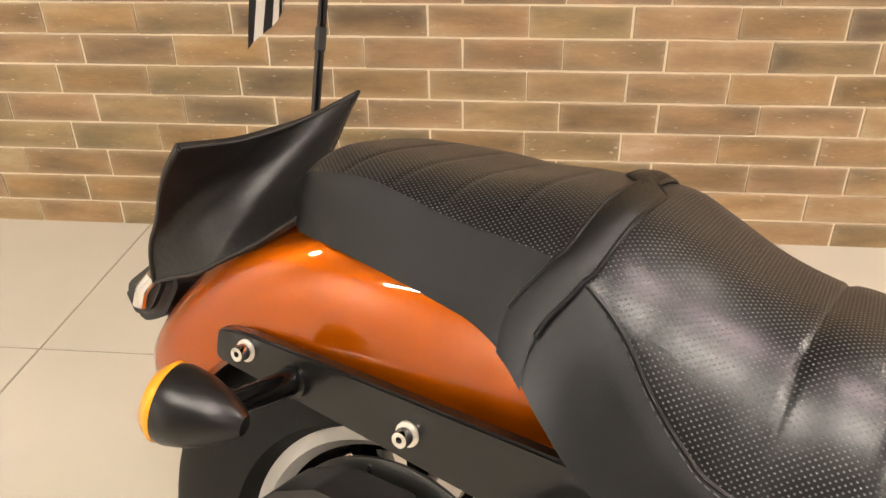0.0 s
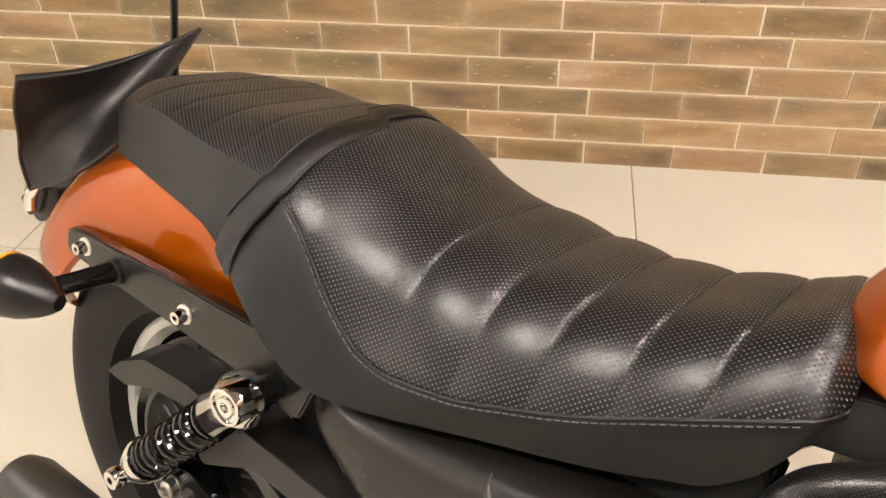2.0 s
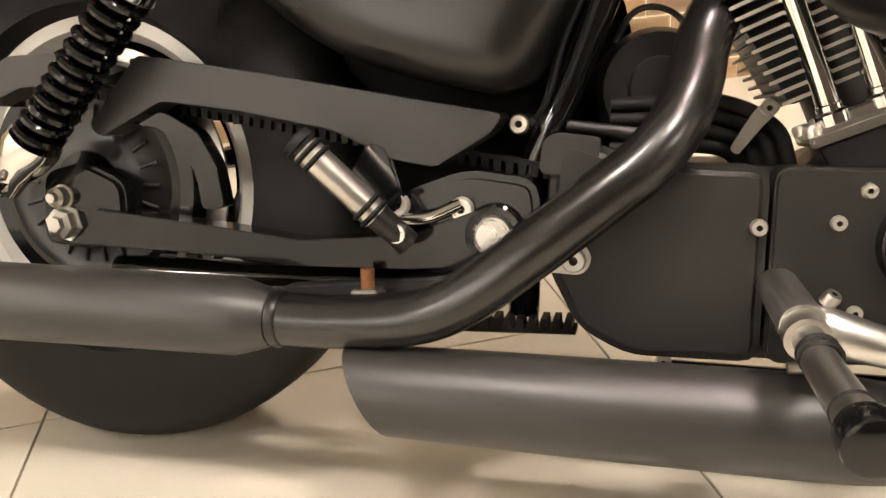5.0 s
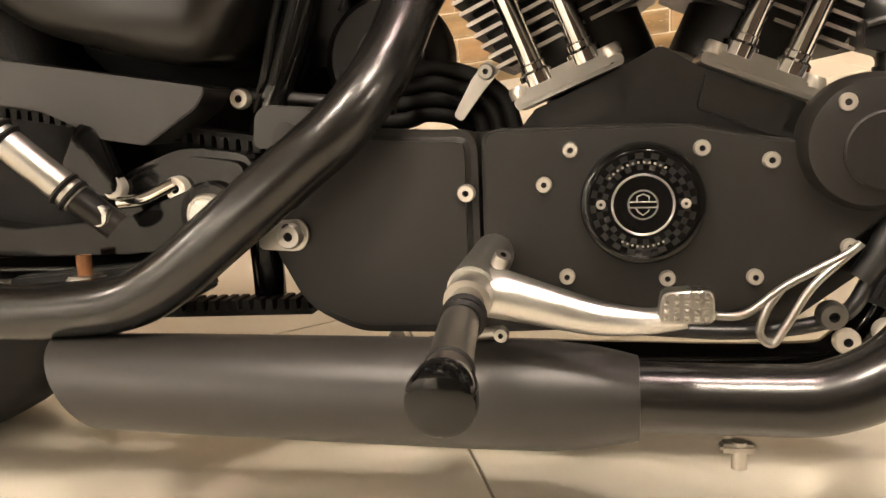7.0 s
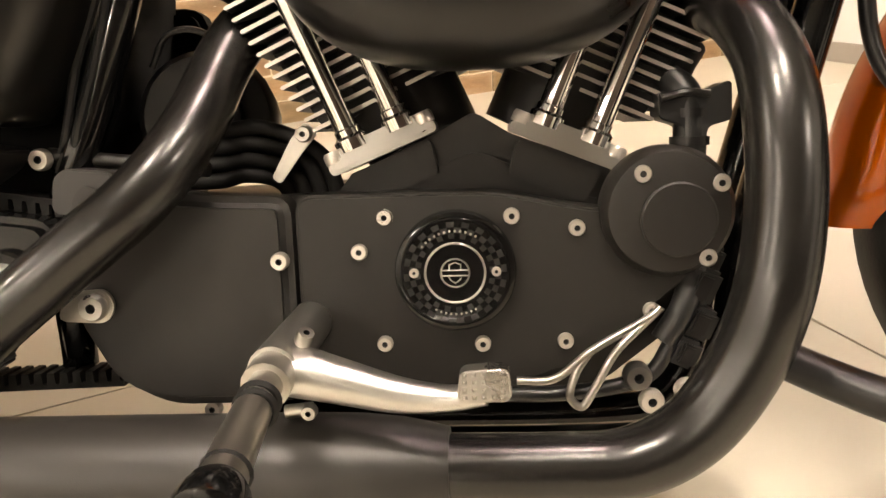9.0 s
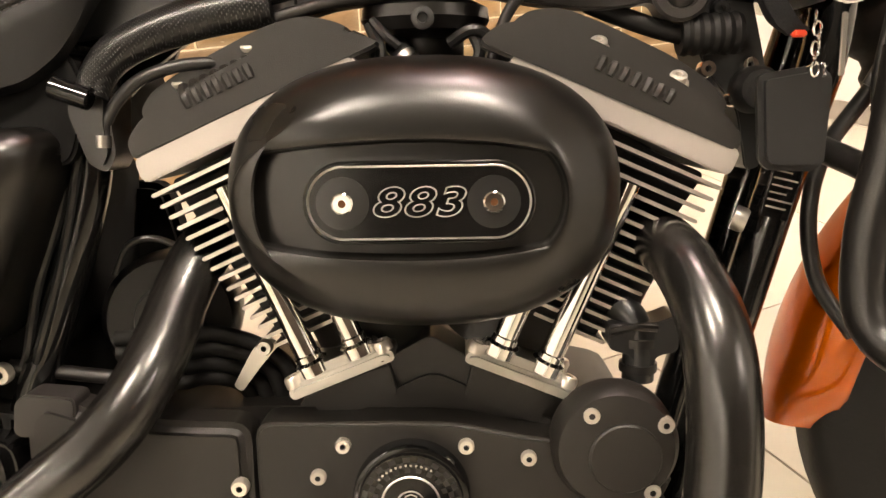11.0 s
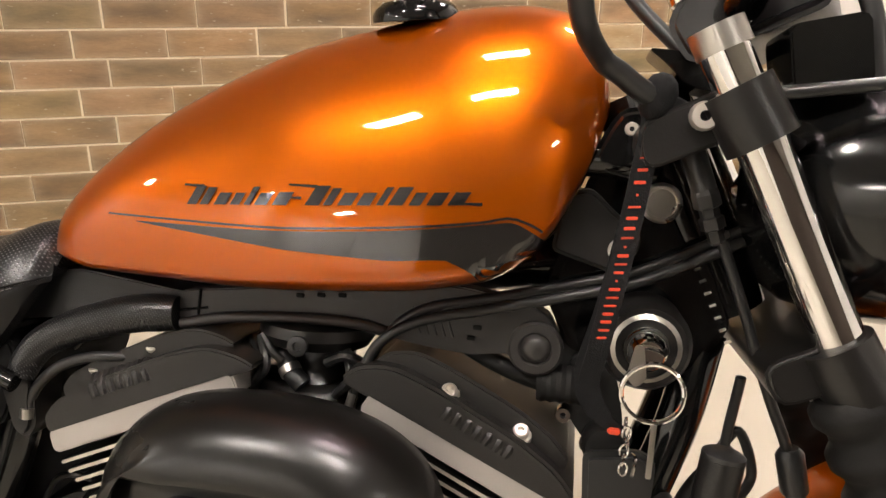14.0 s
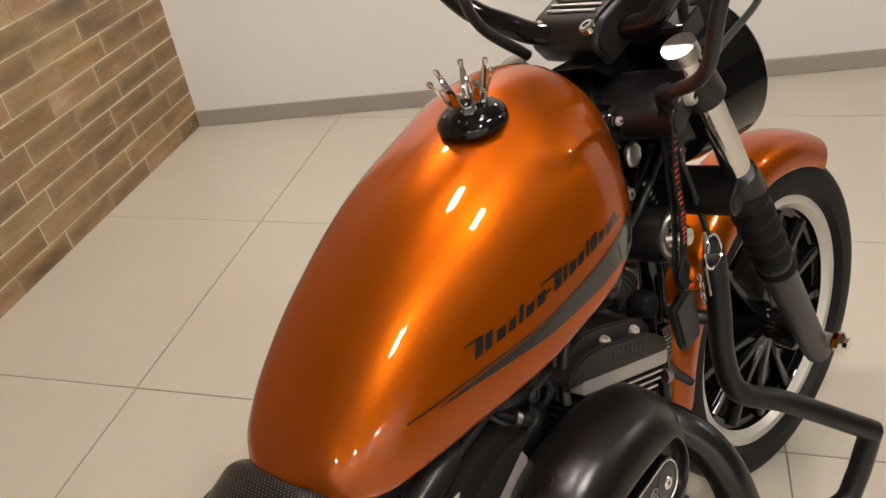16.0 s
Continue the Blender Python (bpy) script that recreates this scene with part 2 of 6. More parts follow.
bike.matrix_world = pose(-0.0016, 1.0026, -0.0232, -14.65, 0.80, -26.0)
RA = (-0.010, 0.352)           # rear axle
FA = (1.238, 0.360)           # front axle


def wheel(name, x, z, tyre_r, half, rim_r, label):
    hub = part(name, lathe([(-0.07, 0.012), (-0.07, 0.03), (-0.05, 0.034), (-0.045, 0.024), (0.045, 0.024), (0.05, 0.034), (0.07, 0.03), (0.07, 0.012)], (x, 0, z)), GLOSS, bike, label)
    prof = []
    for a in np.linspace(-1, 1, 25):
        y = half * math.sin(a * 1.75) if abs(a) > 0.9 else half * math.sin(a * math.pi / 2 / 0.9)
        r = tyre_r - (tyre_r - rim_r) * (abs(a) ** 3.2)
        prof.append((y, r))
    prof += [(half * 0.55, rim_r - 0.012), (-half * 0.55, rim_r - 0.012)]
    part("tyre", lathe(prof, (x, 0, z), sides=72, closed=True), RUBBER, hub)
    h = half * 0.62
    rim = [(-h, rim_r + 0.006), (-h, rim_r - 0.014), (-h + 0.012, rim_r - 0.02), (-h * 0.4, rim_r - 0.04), (h * 0.4, rim_r - 0.04), (h - 0.012, rim_r - 0.02), (h, rim_r - 0.014), (h, rim_r + 0.006)]
    part("rim", lathe(rim, (x, 0, z), sides=64, closed=True), GLOSS, hub)
    for s in (-1, 1):
        part("rim_lip", lathe([(s * h, rim_r + 0.008), (s * (h + 0.004), rim_r + 0.004), (s * (h + 0.004), rim_r - 0.02), (s * (h - 0.006), rim_r - 0.028), (s * (h - 0.008), rim_r - 0.02)], (x, 0, z), sides=64, closed=True), SILVER, hub, "machined silver rim edge")
    for k in range(13):
        a = math.tau * k / 13 + 0.2
        u, v = Vector((math.cos(a), 0, math.sin(a))), Vector((-math.sin(a), 0, math.cos(a)))
        own = bmesh.new()
        c = Vector((x, 0, z))
        rings = []
        for d, w, t in ((0.02, 0.012, 0.03), (rim_r * 0.5, 0.007, 0.018), (rim_r - 0.034, 0.011, 0.02)):
            rings.append(ring(own, [c + u * d + v * i * w + Vector((0, j * t, 0)) for i, j in ((-1, -0.6), (-0.5, -1), (0.5, -1), (1, -0.6), (1, 0.6), (0.5, 1), (-0.5, 1), (-1, 0.6))]))
        part("spoke", skin(own, rings), GLOSS, hub)
    return hub


rear = wheel("rear_wheel", *RA, 0.256, 0.060, 0.160, "black cast wheel with silver rim edge and wide tyre")
FRONT_Y = -0.008
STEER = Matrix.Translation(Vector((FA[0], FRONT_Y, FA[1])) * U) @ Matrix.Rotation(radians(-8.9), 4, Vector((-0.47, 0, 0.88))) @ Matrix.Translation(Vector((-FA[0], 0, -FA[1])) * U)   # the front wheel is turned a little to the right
front = wheel("front_wheel", *FA, 0.251, 0.042, 0.200, "black cast front wheel with silver rim edge")


def disc(x, z, y, r, parent, holes=20):
    ob = part("brake_disc", lathe([(0.0, r), (0.003, r), (0.003, r * 0.72), (0.0, r * 0.72)], (x, y, z), sides=64, closed=True), ALUMINIUM, parent, "drilled steel brake disc")
    for k in range(holes):
        a = math.tau * k / holes
        d = r * (0.80 if k % 2 else 0.92)
        part("drilled_hole", lathe([(-0.0006, 0.0032), (-0.0003, 0.0032)], (x + d * math.cos(a), y, z + d * math.sin(a)), sides=8), PLASTIC, ob)
    part("carrier", lathe([(0, r * 0.73), (0.004, r * 0.73), (0.006, 0.03), (0.0, 0.03)], (x, y, z), sides=40, closed=True), GLOSS, ob)
    return ob


front.matrix_local = STEER
disc(*RA, -0.040, 0.125, rear)
disc(*FA, 0.052, 0.122, front)


def fender(name, cx, cz, r, half, a0, a1, skirt, label, steps=48, deep=0.0, sag=0.0):
    """A bent mudguard: a crowned sheet round an axle, with thickness; it hangs lower by sag towards its rear."""
    own = bmesh.new()
    rings = []
    for a in np.linspace(a0, a1, steps):
        prof = [(half * math.sin((-1 + k / 7) * math.pi / 2), -(abs(-1 + k / 7) ** 2.6) * (skirt + deep * min(1, max(0, (radians(125) - a) / 0.5)))) for k in range(15)]
        tail = max(0.0, (a - a1) / 0.35 + 1)
        prof = [(y * (1 - 0.5 * tail ** 3), d) for y, d in prof]
        ca, sa = math.cos(a), math.sin(a)
        low = cz - sag * max(0.0, a / (math.pi / 2) - 1)
        outer = [(cx + (r + d) * ca, y, low + (r + d) * sa) for y, d in prof]
        inner = [(cx + (r + d - 0.004) * ca, y * 0.95, low + (r + d - 0.004) * sa) for y, d in prof][::-1]
        rings.append(ring(own, outer + inner))
    return part(name, skin(own, rings), ORANGE, bike, label)


fender("rear_fender", 0.03, 0.335, 0.362, 0.092, radians(58), radians(160), 0.085, "glossy orange metallic rear mudguard", deep=0.055)
fender("front_fender", FA[0], FA[1] + 0.006, 0.279, 0.049, radians(54), radians(181), 0.045, "glossy orange metallic front mudguard", sag=0.028).matrix_local = STEER

# seat: a rider pad and a pillion pad over one base
SEAT_TOP = [(-0.135, 0.684), (-0.13, 0.700), (-0.1, 0.720), (-0.05, 0.722), (0.0, 0.722), (0.06, 0.728), (0.11, 0.729), (0.15, 0.715), (0.19, 0.698), (0.23, 0.688), (0.28, 0.680), (0.33, 0.680), (0.38, 0.687), (0.43, 0.703), (0.47, 0.714), (0.49, 0.703)]
SEAT_SEAM = [(-0.135, 0.652), (-0.12, 0.686), (-0.09, 0.702), (-0.04, 0.709), (0.0, 0.704), (0.03, 0.700), (0.1, 0.697), (0.118, 0.6915), (0.13, 0.686), (0.15, 0.670), (0.17, 0.645), (0.19, 0.625), (0.21, 0.610), (0.24, 0.604), (0.28, 0.606), (0.32, 0.614), (0.36, 0.625), (0.40, 0.641), (0.44, 0.658), (0.47, 0.670), (0.49, 0.676)]
SEAT_LOW = [(-0.135, 0.650), (-0.054, 0.655), (0.058, 0.652), (0.095, 0.641), (0.12, 0.618), (0.145, 0.594), (0.176, 0.576), (0.211, 0.570), (0.305, 0.581), (0.43, 0.604), (0.456, 0.621), (0.477, 0.653), (0.49, 0.682)]
SEAT_RIGHT = [(-0.135, 0.045), (-0.12, 0.070), (-0.08, 0.088), (0.0, 0.098), (0.08, 0.106), (0.118, 0.114), (0.15, 0.119), (0.19, 0.124), (0.23, 0.126), (0.28, 0.120), (0.32, 0.112), (0.36, 0.104), (0.40, 0.097), (0.44, 0.091), (0.475, 0.083), (0.49, 0.066)]
SEAT_LEFT = [(-0.135, 0.060), (-0.13, 0.067), (-0.1, 0.092), (-0.05, 0.098), (0.0, 0.104), (0.06, 0.106), (0.11, 0.104), (0.15, 0.112), (0.19, 0.135), (0.23, 0.152), (0.28, 0.153), (0.33, 0.142), (0.38, 0.135), (0.43, 0.126), (0.47, 0.114), (0.49, 0.085)]
SEAT_FLARE = [(-0.135, 0.045), (-0.098, 0.086), (-0.04, 0.105), (0.04, 0.125), (0.08, 0.136), (0.125, 0.147), (0.172, 0.146), (0.22, 0.134), (0.3, 0.116), (0.4, 0.096), (0.49, 0.062)]
GROOVES = [-0.068, -0.0263, 0.0133, 0.0584, 0.226, 0.2765, 0.3255, 0.373, 0.420]
PUFFS = [0.226, 0.2765, 0.3255, 0.373, 0.420, 0.468]


def along(rows, x):
    """A smooth line through rows of (x, value), without overshoot."""
    xs, ys = [r[0] for r in rows], [r[1] for r in rows]
    if x <= xs[0] or x >= xs[-1]:
        return ys[0] if x <= xs[0] else ys[-1]
    k = max(i for i in range(len(xs) - 1) if xs[i] <= x)
    d = [(ys[i + 1] - ys[i]) / (xs[i + 1] - xs[i]) for i in range(len(xs) - 1)]

    def slope(i):
        if i == 0 or i == len(xs) - 1:
            return d[min(i, len(d) - 1)]
        return 0.0 if d[i - 1] * d[i] <= 0 else 2 * d[i - 1] * d[i] / (d[i - 1] + d[i])
    h = xs[k + 1] - xs[k]
    t = (x - xs[k]) / h
    return (1 + 2 * t) * (1 - t) ** 2 * ys[k] + t * (1 - t) ** 2 * h * slope(k) + t * t * (3 - 2 * t) * ys[k + 1] + t * t * (t - 1) * h * slope(k + 1)


def seat():
    base = tagged(part("seat", box(-0.12, 0.46, -0.07, 0.07, 0.60, 0.632, 0.01), PLASTIC, bike), "two-up black vinyl seat with perforated ribbed top")
    top, side = bmesh.new(), bmesh.new()
    xs = np.arange(-0.135, 0.4901, 0.0025)
    upper, right, left = [], [], []
    for x in xs:
        zt, zs, zl, wr, wl = (along(rows, x) for rows in (SEAT_TOP, SEAT_SEAM, SEAT_LOW, SEAT_RIGHT, SEAT_LEFT))
        dip = sum((0.0022 if g > 0.1 else 0.0012) * math.exp(-(((x - g) / 0.0016) ** 2)) for g in GROOVES)
        for g, h in zip(PUFFS, PUFFS[1:]):              # the cushion swells between two seams
            if g < x < h:
                dip -= 0.0042 * math.sin(math.pi * (x - g) / (h - g)) ** 0.7
        row = []
        for k in range(31):
            s = -1 + 2 * k / 30
            y = (wl if s > 0 else wr) * math.sin(s * math.pi / 2) * 0.99
            h = (1 - abs(math.sin(s * math.pi / 2)) ** (4.2 if s < 0 else 3.0))
            row.append((x + 0.016 * (s + 1) * min(1, (0.49 - x) / 0.05), y, zs + (zt - zs) * h - dip * (1 - abs(s) ** 8)))
        upper.append(ring(top, row))
        for sgn, store, w in ((-1, right, wr), (1, left, wl)):
            fl = max(along(SEAT_FLARE, x), w * 0.97)
            store.append(ring(side, [(x, sgn * fl * 0.9, zl), (x, sgn * fl, zl + 0.004), (x, sgn * (fl * 0.62 + w * 0.38), zl * 0.65 + zs * 0.35), (x, sgn * (fl * 0.3 + w * 0.7) * 1.008, zl * 0.3 + zs * 0.7), (x, sgn * w * 1.005, zs - 0.003), (x, sgn * w * 0.985, zs + 0.001)]))
    skin(top, upper, close=False)
    skin(side, right, close=False)
    skin(side, left, close=False)
    side.faces.new(right[-1] + left[-1][::-1])
    side.faces.new(right[0] + left[0][::-1])
    part("pad_cover", top, PERFORATED, base, "ribbed perforated black vinyl top")
    part("side_panel", side, VINYL, base, "smooth black vinyl side")
    # the strap between the two pads, and the welted edges
    band = bmesh.new()
    rows = []
    for f in np.linspace(0, 1, 9):
        row = []
        for k in range(35):
            u = -1.0 + 2 * k / 34
            x = 0.102 + 0.020 * f - 0.008 * min(1, abs(u) / 0.72) ** 2 + 0.012 * (1 - u * u * 0.6) * (u < 0)
            if abs(u) > 0.72:
                x -= 0.014 * math.sin(math.pi * 0.75 * (abs(u) - 0.72) / 0.28)
            zt, zs, wr, wl = (along(r, min(0.48, x)) for r in (SEAT_TOP, SEAT_SEAM, SEAT_RIGHT, SEAT_LEFT))
            zl = along(SEAT_LOW, x)
            if abs(u) < 0.72:
                s = u / 0.72
                y = (wl if s > 0 else wr) * math.sin(s * math.pi / 2)
                z = zs + (zt - zs) * (1 - abs(math.sin(s * math.pi / 2)) ** (4.2 if s < 0 else 3.0)) + 0.004
            else:
                g = (abs(u) - 0.72) / 0.28
                w = wl if u > 0 else wr
                y = math.copysign(w + (max(along(SEAT_FLARE, x), w) - w) * g + 0.0035, u)
                z = zs + (zl + 0.004 - zs) * g
            puff = 0.0025 * math.sin(math.pi * f) ** 0.6
            row.append((x, y * (1 + puff * 3), z + puff * (1 if abs(u) < 0.72 else 0)))
        rows.append(ring(band, row))
    skin(band, rows, close=False)
    edge = [v.co.copy() for v in rows[-1]]
    rear_edge = [v.co.copy() for v in rows[0]]
    strap = part("strap", band, VINYL, base, "smooth strap with a piped edge")
    for line in (edge, rear_edge):
        part("piping", tube(line[2:-2], 0.0017, 8, 1, smooth=False), VINYL, strap)
    for sgn, wrows in ((-1, SEAT_RIGHT), (1, SEAT_LEFT)):
        line = [(x, sgn * along(wrows, x) * 1.0, along(SEAT_SEAM, x) + 0.001) for x in np.linspace(0.12, 0.488, 60)]
        part("seam_piping", tube(line, 0.0013, 6, 1, smooth=False), VINYL, base)
        sewn = bmesh.new()
        for x0 in np.arange(0.135, 0.472, 0.0052):
            rows = []
            for x in (x0, x0 + 0.0034):
                y, z = sgn * (along(wrows, x) + 0.0014), along(SEAT_SEAM, x) - 0.0018
                rows.append(ring(sewn, [(x, y + 0.0005 * math.cos(a), z + 0.0005 * math.sin(a)) for a in (0, 1.57, 3.14, 4.71)]))
            skin(sewn, rows)
        part("stitching", sewn, THREAD, base, "pale grey sewing thread along the seam")
    return base


def perforated(pitch=850.0, dot=0.06):
    """Vinyl pricked with a diagonal grid of small holes, whose glints are painted pale."""
    m = material("perforated seat vinyl", (0.006, 0.006, 0.0062), 0.34, rough_vary=0.05, spec=0.5)
    n, l = m.node_tree.nodes, m.node_tree.links
    co = n.new("ShaderNodeTexCoord")
    sep = n.new("ShaderNodeSeparateXYZ")
    l.new(co.outputs["Object"], sep.inputs[0])

    def calc(op, a, b=None):
        k = n.new("ShaderNodeMath")
        k.operation = op
        for i, v in enumerate((a, b)):
            if v is None:
                continue
            if isinstance(v, (int, float)):
                k.inputs[i].default_value = v
            else:
                l.new(v, k.inputs[i])
        return k.outputs[0]
    u = calc("MULTIPLY", sep.outputs[0], pitch)
    v = calc("MULTIPLY", calc("ADD", sep.outputs[1], calc("MULTIPLY", sep.outputs[2], 0.8)), pitch)
    p = calc("MULTIPLY", calc("SINE", u), calc("SINE", v))
    hole = n.new("ShaderNodeMapRange")
    hole.inputs["From Min"].default_value = 0.5
    hole.inputs["From Max"].default_value = 0.85
    l.new(p, hole.inputs["Value"])
    tint = n.new("ShaderNodeMix")
    tint.data_type = "RGBA"
    tint.inputs["A"].default_value = (0.0042, 0.0042, 0.0043, 1)
    # the holes' glints go into the colour as pale dots
    tint.inputs["B"].default_value = (dot, dot, dot, 1)
    l.new(hole.outputs["Result"], tint.inputs["Factor"])
    l.new(tint.outputs["Result"], n["Principled BSDF"].inputs["Base Color"])
    k = n.new("ShaderNodeBump")
    k.invert = True
    k.inputs["Strength"].default_value = 0.9
    k.inputs["Distance"].default_value = 0.007
    l.new(hole.outputs["Result"], k.inputs["Height"])
    l.new(k.outputs["Normal"], n["Principled BSDF"].inputs["Normal"])
    return m


PERFORATED = perforated(1120.0, 0.20)
seat()

# tank
TANK_TOP = [(0.472, 0.7186), (0.4803, 0.7307), (0.4938, 0.7504), (0.5238, 0.7807), (0.5797, 0.8207), (0.6667, 0.8641), (0.7474, 0.8882), (0.8013, 0.901), (0.8323, 0.903), (0.8582, 0.9), (0.8779, 0.8848), (0.8883, 0.8658), (0.8924, 0.8469)]
TANK_LOW = [(0.472, 0.6955), (0.4803, 0.6935), (0.4958, 0.6882), (0.5269, 0.6823), (0.6263, 0.6827), (0.7568, 0.6919), (0.821, 0.7051), (0.8531, 0.7278), (0.8789, 0.7752), (0.8924, 0.8252)]
TANK_HALF = [(0.472, 0.032), (0.4782, 0.05), (0.4906, 0.068), (0.5321, 0.0861), (0.6149, 0.1053), (0.6977, 0.1205), (0.7806, 0.1232), (0.8323, 0.1147), (0.8634, 0.1018), (0.88, 0.0869), (0.8883, 0.0712), (0.8924, 0.0463)]


def tank_point(x, a):
    """The tank's skin at x; a runs round it, 0 at the right-hand side, 90 at the top."""
    zt, zl, w = along(TANK_TOP, x), along(TANK_LOW, x), along(TANK_HALF, x)
    c, s = math.cos(a), math.sin(a)
    y = -w * math.copysign(abs(c) ** 0.83, c) * (1.0 if c > 0 else 0.9) + 0.0077
    mid = zl + (zt - zl) * 0.12
    z = mid + (zt - mid) * abs(s) ** 0.79 if s > 0 else mid - (mid - zl) * abs(s) ** 0.6
    return Vector((x, y, z))


def tank():
    own = bmesh.new()
    xs = [0.472, 0.4745, 0.478, 0.483, 0.489, *np.linspace(0.495, 0.84, 50), 0.848, 0.856, 0.864, 0.871, 0.877, 0.882, 0.886, 0.8895, 0.8924]
    rings = [ring(own, [tank_point(x, a) for a in np.linspace(0, math.tau, 72, False)]) for x in xs]
    return part("fuel_tank", skin(own, rings), ORANGE, bike, "glossy orange metallic peanut fuel tank")


fuel_tank = tank()

# side cover over the oil tank
SIDE = [(0.168, 0.566), (0.272, 0.570), (0.361, 0.579), (0.437, 0.581), (0.449, 0.573), (0.448, 0.556), (0.440, 0.534), (0.420, 0.484), (0.400, 0.446), (0.388, 0.433), (0.366, 0.4285), (0.316, 0.438), (0.246, 0.459), (0.198, 0.491), (0.158, 0.528), (0.158, 0.55)]


def bulged(outline, y_edge, y_mid, back, rings_n=7, power=2.2):
    """A cover with a rounded outer face: the outline at its rim, drawn in towards its middle as it bulges out."""
    own = bmesh.new()
    cx, cz = (sum(p[i] for p in outline) / len(outline) for i in (0, 1))
    rows = [ring(own, [(x, back, z) for x, z in outline])]
    for k in range(rings_n):
        t = k / (rings_n - 1)
        sc = 1 - 0.55 * t ** 1.25
        y = y_edge + (y_mid - y_edge) * (1 - (1 - t) ** power)
        rows.append(ring(own, [(cx + (x - cx) * sc, y, cz + (z - cz) * sc) for x, z in outline]))
    return skin(own, rows)


cover = part("side_cover", bulged(rounded(SIDE, 0.022, 6), -0.100, -0.128, -0.04, 18, 3.2), MATTE, bike, "matte black side cover below the seat")


def cover_y(x, z):
    """The side cover's outer skin."""
    line = rounded(SIDE, 0.022, 6)
    cx, cz = (sum(p[i] for p in line) / len(line) for i in (0, 1))
    rho = 0.0
    for (ax_, az), (bx, bz) in zip(line, line[1:] + line[:1]):
        nx, nz = az - bz, bx - ax_
        reach = (ax_ - cx) * nx + (az - cz) * nz
        if abs(reach) > 1e-9:
            rho = max(rho, ((x - cx) * nx + (z - cz) * nz) / reach)
    rho = min(1.0, rho)
    t = min(1.0, ((1 - rho) / 0.55) ** (1 / 1.25))
    return -0.100 - 0.028 * (1 - (1 - t) ** 3.2)


BADGE_A = [(0.319, 0.5667), (0.327, 0.5549), (0.3524, 0.542), (0.3728, 0.539), (0.3884, 0.5438), (0.395, 0.554), (0.397, 0.567), (0.396, 0.5755)]
BADGE_B = [(0.3466, 0.572), (0.3534, 0.560), (0.368, 0.5516), (0.3797, 0.5553), (0.3878, 0.5656), (0.3885, 0.5755)]
for line, r in ((BADGE_A, 0.0026), (BADGE_B, 0.003)):
    part("cover_rib", tube([(x, cover_y(x, z) - 0.0006, z) for x, z in line], r, 10), MATTE, cover)

# fender strut
STRUT = [(-0.160, 0.567), (-0.127, 0.574), (0.165, 0.591), (0.181, 0.570), (0.165, 0.531), (0.085, 0.538), (-0.161, 0.541)]
def strut_y(x):
    return -0.104 - (x + 0.125) * 0.085


own = plate(rounded(STRUT, 0.008), 0.0, 0.012, 0.003)
for v in own.verts:
    v.co.y += strut_y(v.co.x)
part("fender_strut", own, MATTE, bike, "flat matte black fender strut")
for x, z in ((-0.1254, 0.5605), (0.0275, 0.5593)):
    part("strut_washer", lathe([(0, 0.0088), (0.0022, 0.0088), (0.0027, 0.0078), (0.0027, 0)], (x, strut_y(x) + 0.0005, z), (0, -1, 0), 20), BRIGHT, bike)
    screw("strut_screw", (x, strut_y(x), z), 0.0064, parent=bike, mat=CHROME, deep=0.011)

# engine
GEARCASE = [(0.568, 0.377), (0.671, 0.377), (0.707, 0.376), (0.754, 0.366), (0.80, 0.36), (0.845, 0.33), (0.803, 0.29), (0.773, 0.262), (0.72, 0.244), (0.629, 0.235), (0.568, 0.232)]
SPROCKET = [(0.565, 0.377), (0.523, 0.378), (0.47, 0.382), (0.423, 0.398), (0.409, 0.383), (0.407, 0.299), (0.433, 0.25), (0.471, 0.231), (0.565, 0.232)]
part("crankcase", plate(rounded([(0.42, 0.37), (0.57, 0.375), (0.605, 0.375), (0.66, 0.40), (0.691, 0.415), (0.722, 0.40), (0.78, 0.375), (0.85, 0.36), (0.84, 0.28), (0.77, 0.225), (0.46, 0.225), (0.42, 0.28)], 0.02), -0.055, 0.13, 0.01), WRINKLE, bike, "black crankcase")
part("gearcase_cover", plate(rounded(GEARCASE, 0.012), -0.083, -0.05, 0.006, rows=3), WRINKLE, bike, "matte black gearcase cover")
part("sprocket_cover", plate(rounded(SPROCKET, 0.014), -0.088, -0.05, 0.008, rows=3), WRINKLE, bike, "matte black sprocket cover")
CRANK = Vector((0.695, 0.0, 0.31))


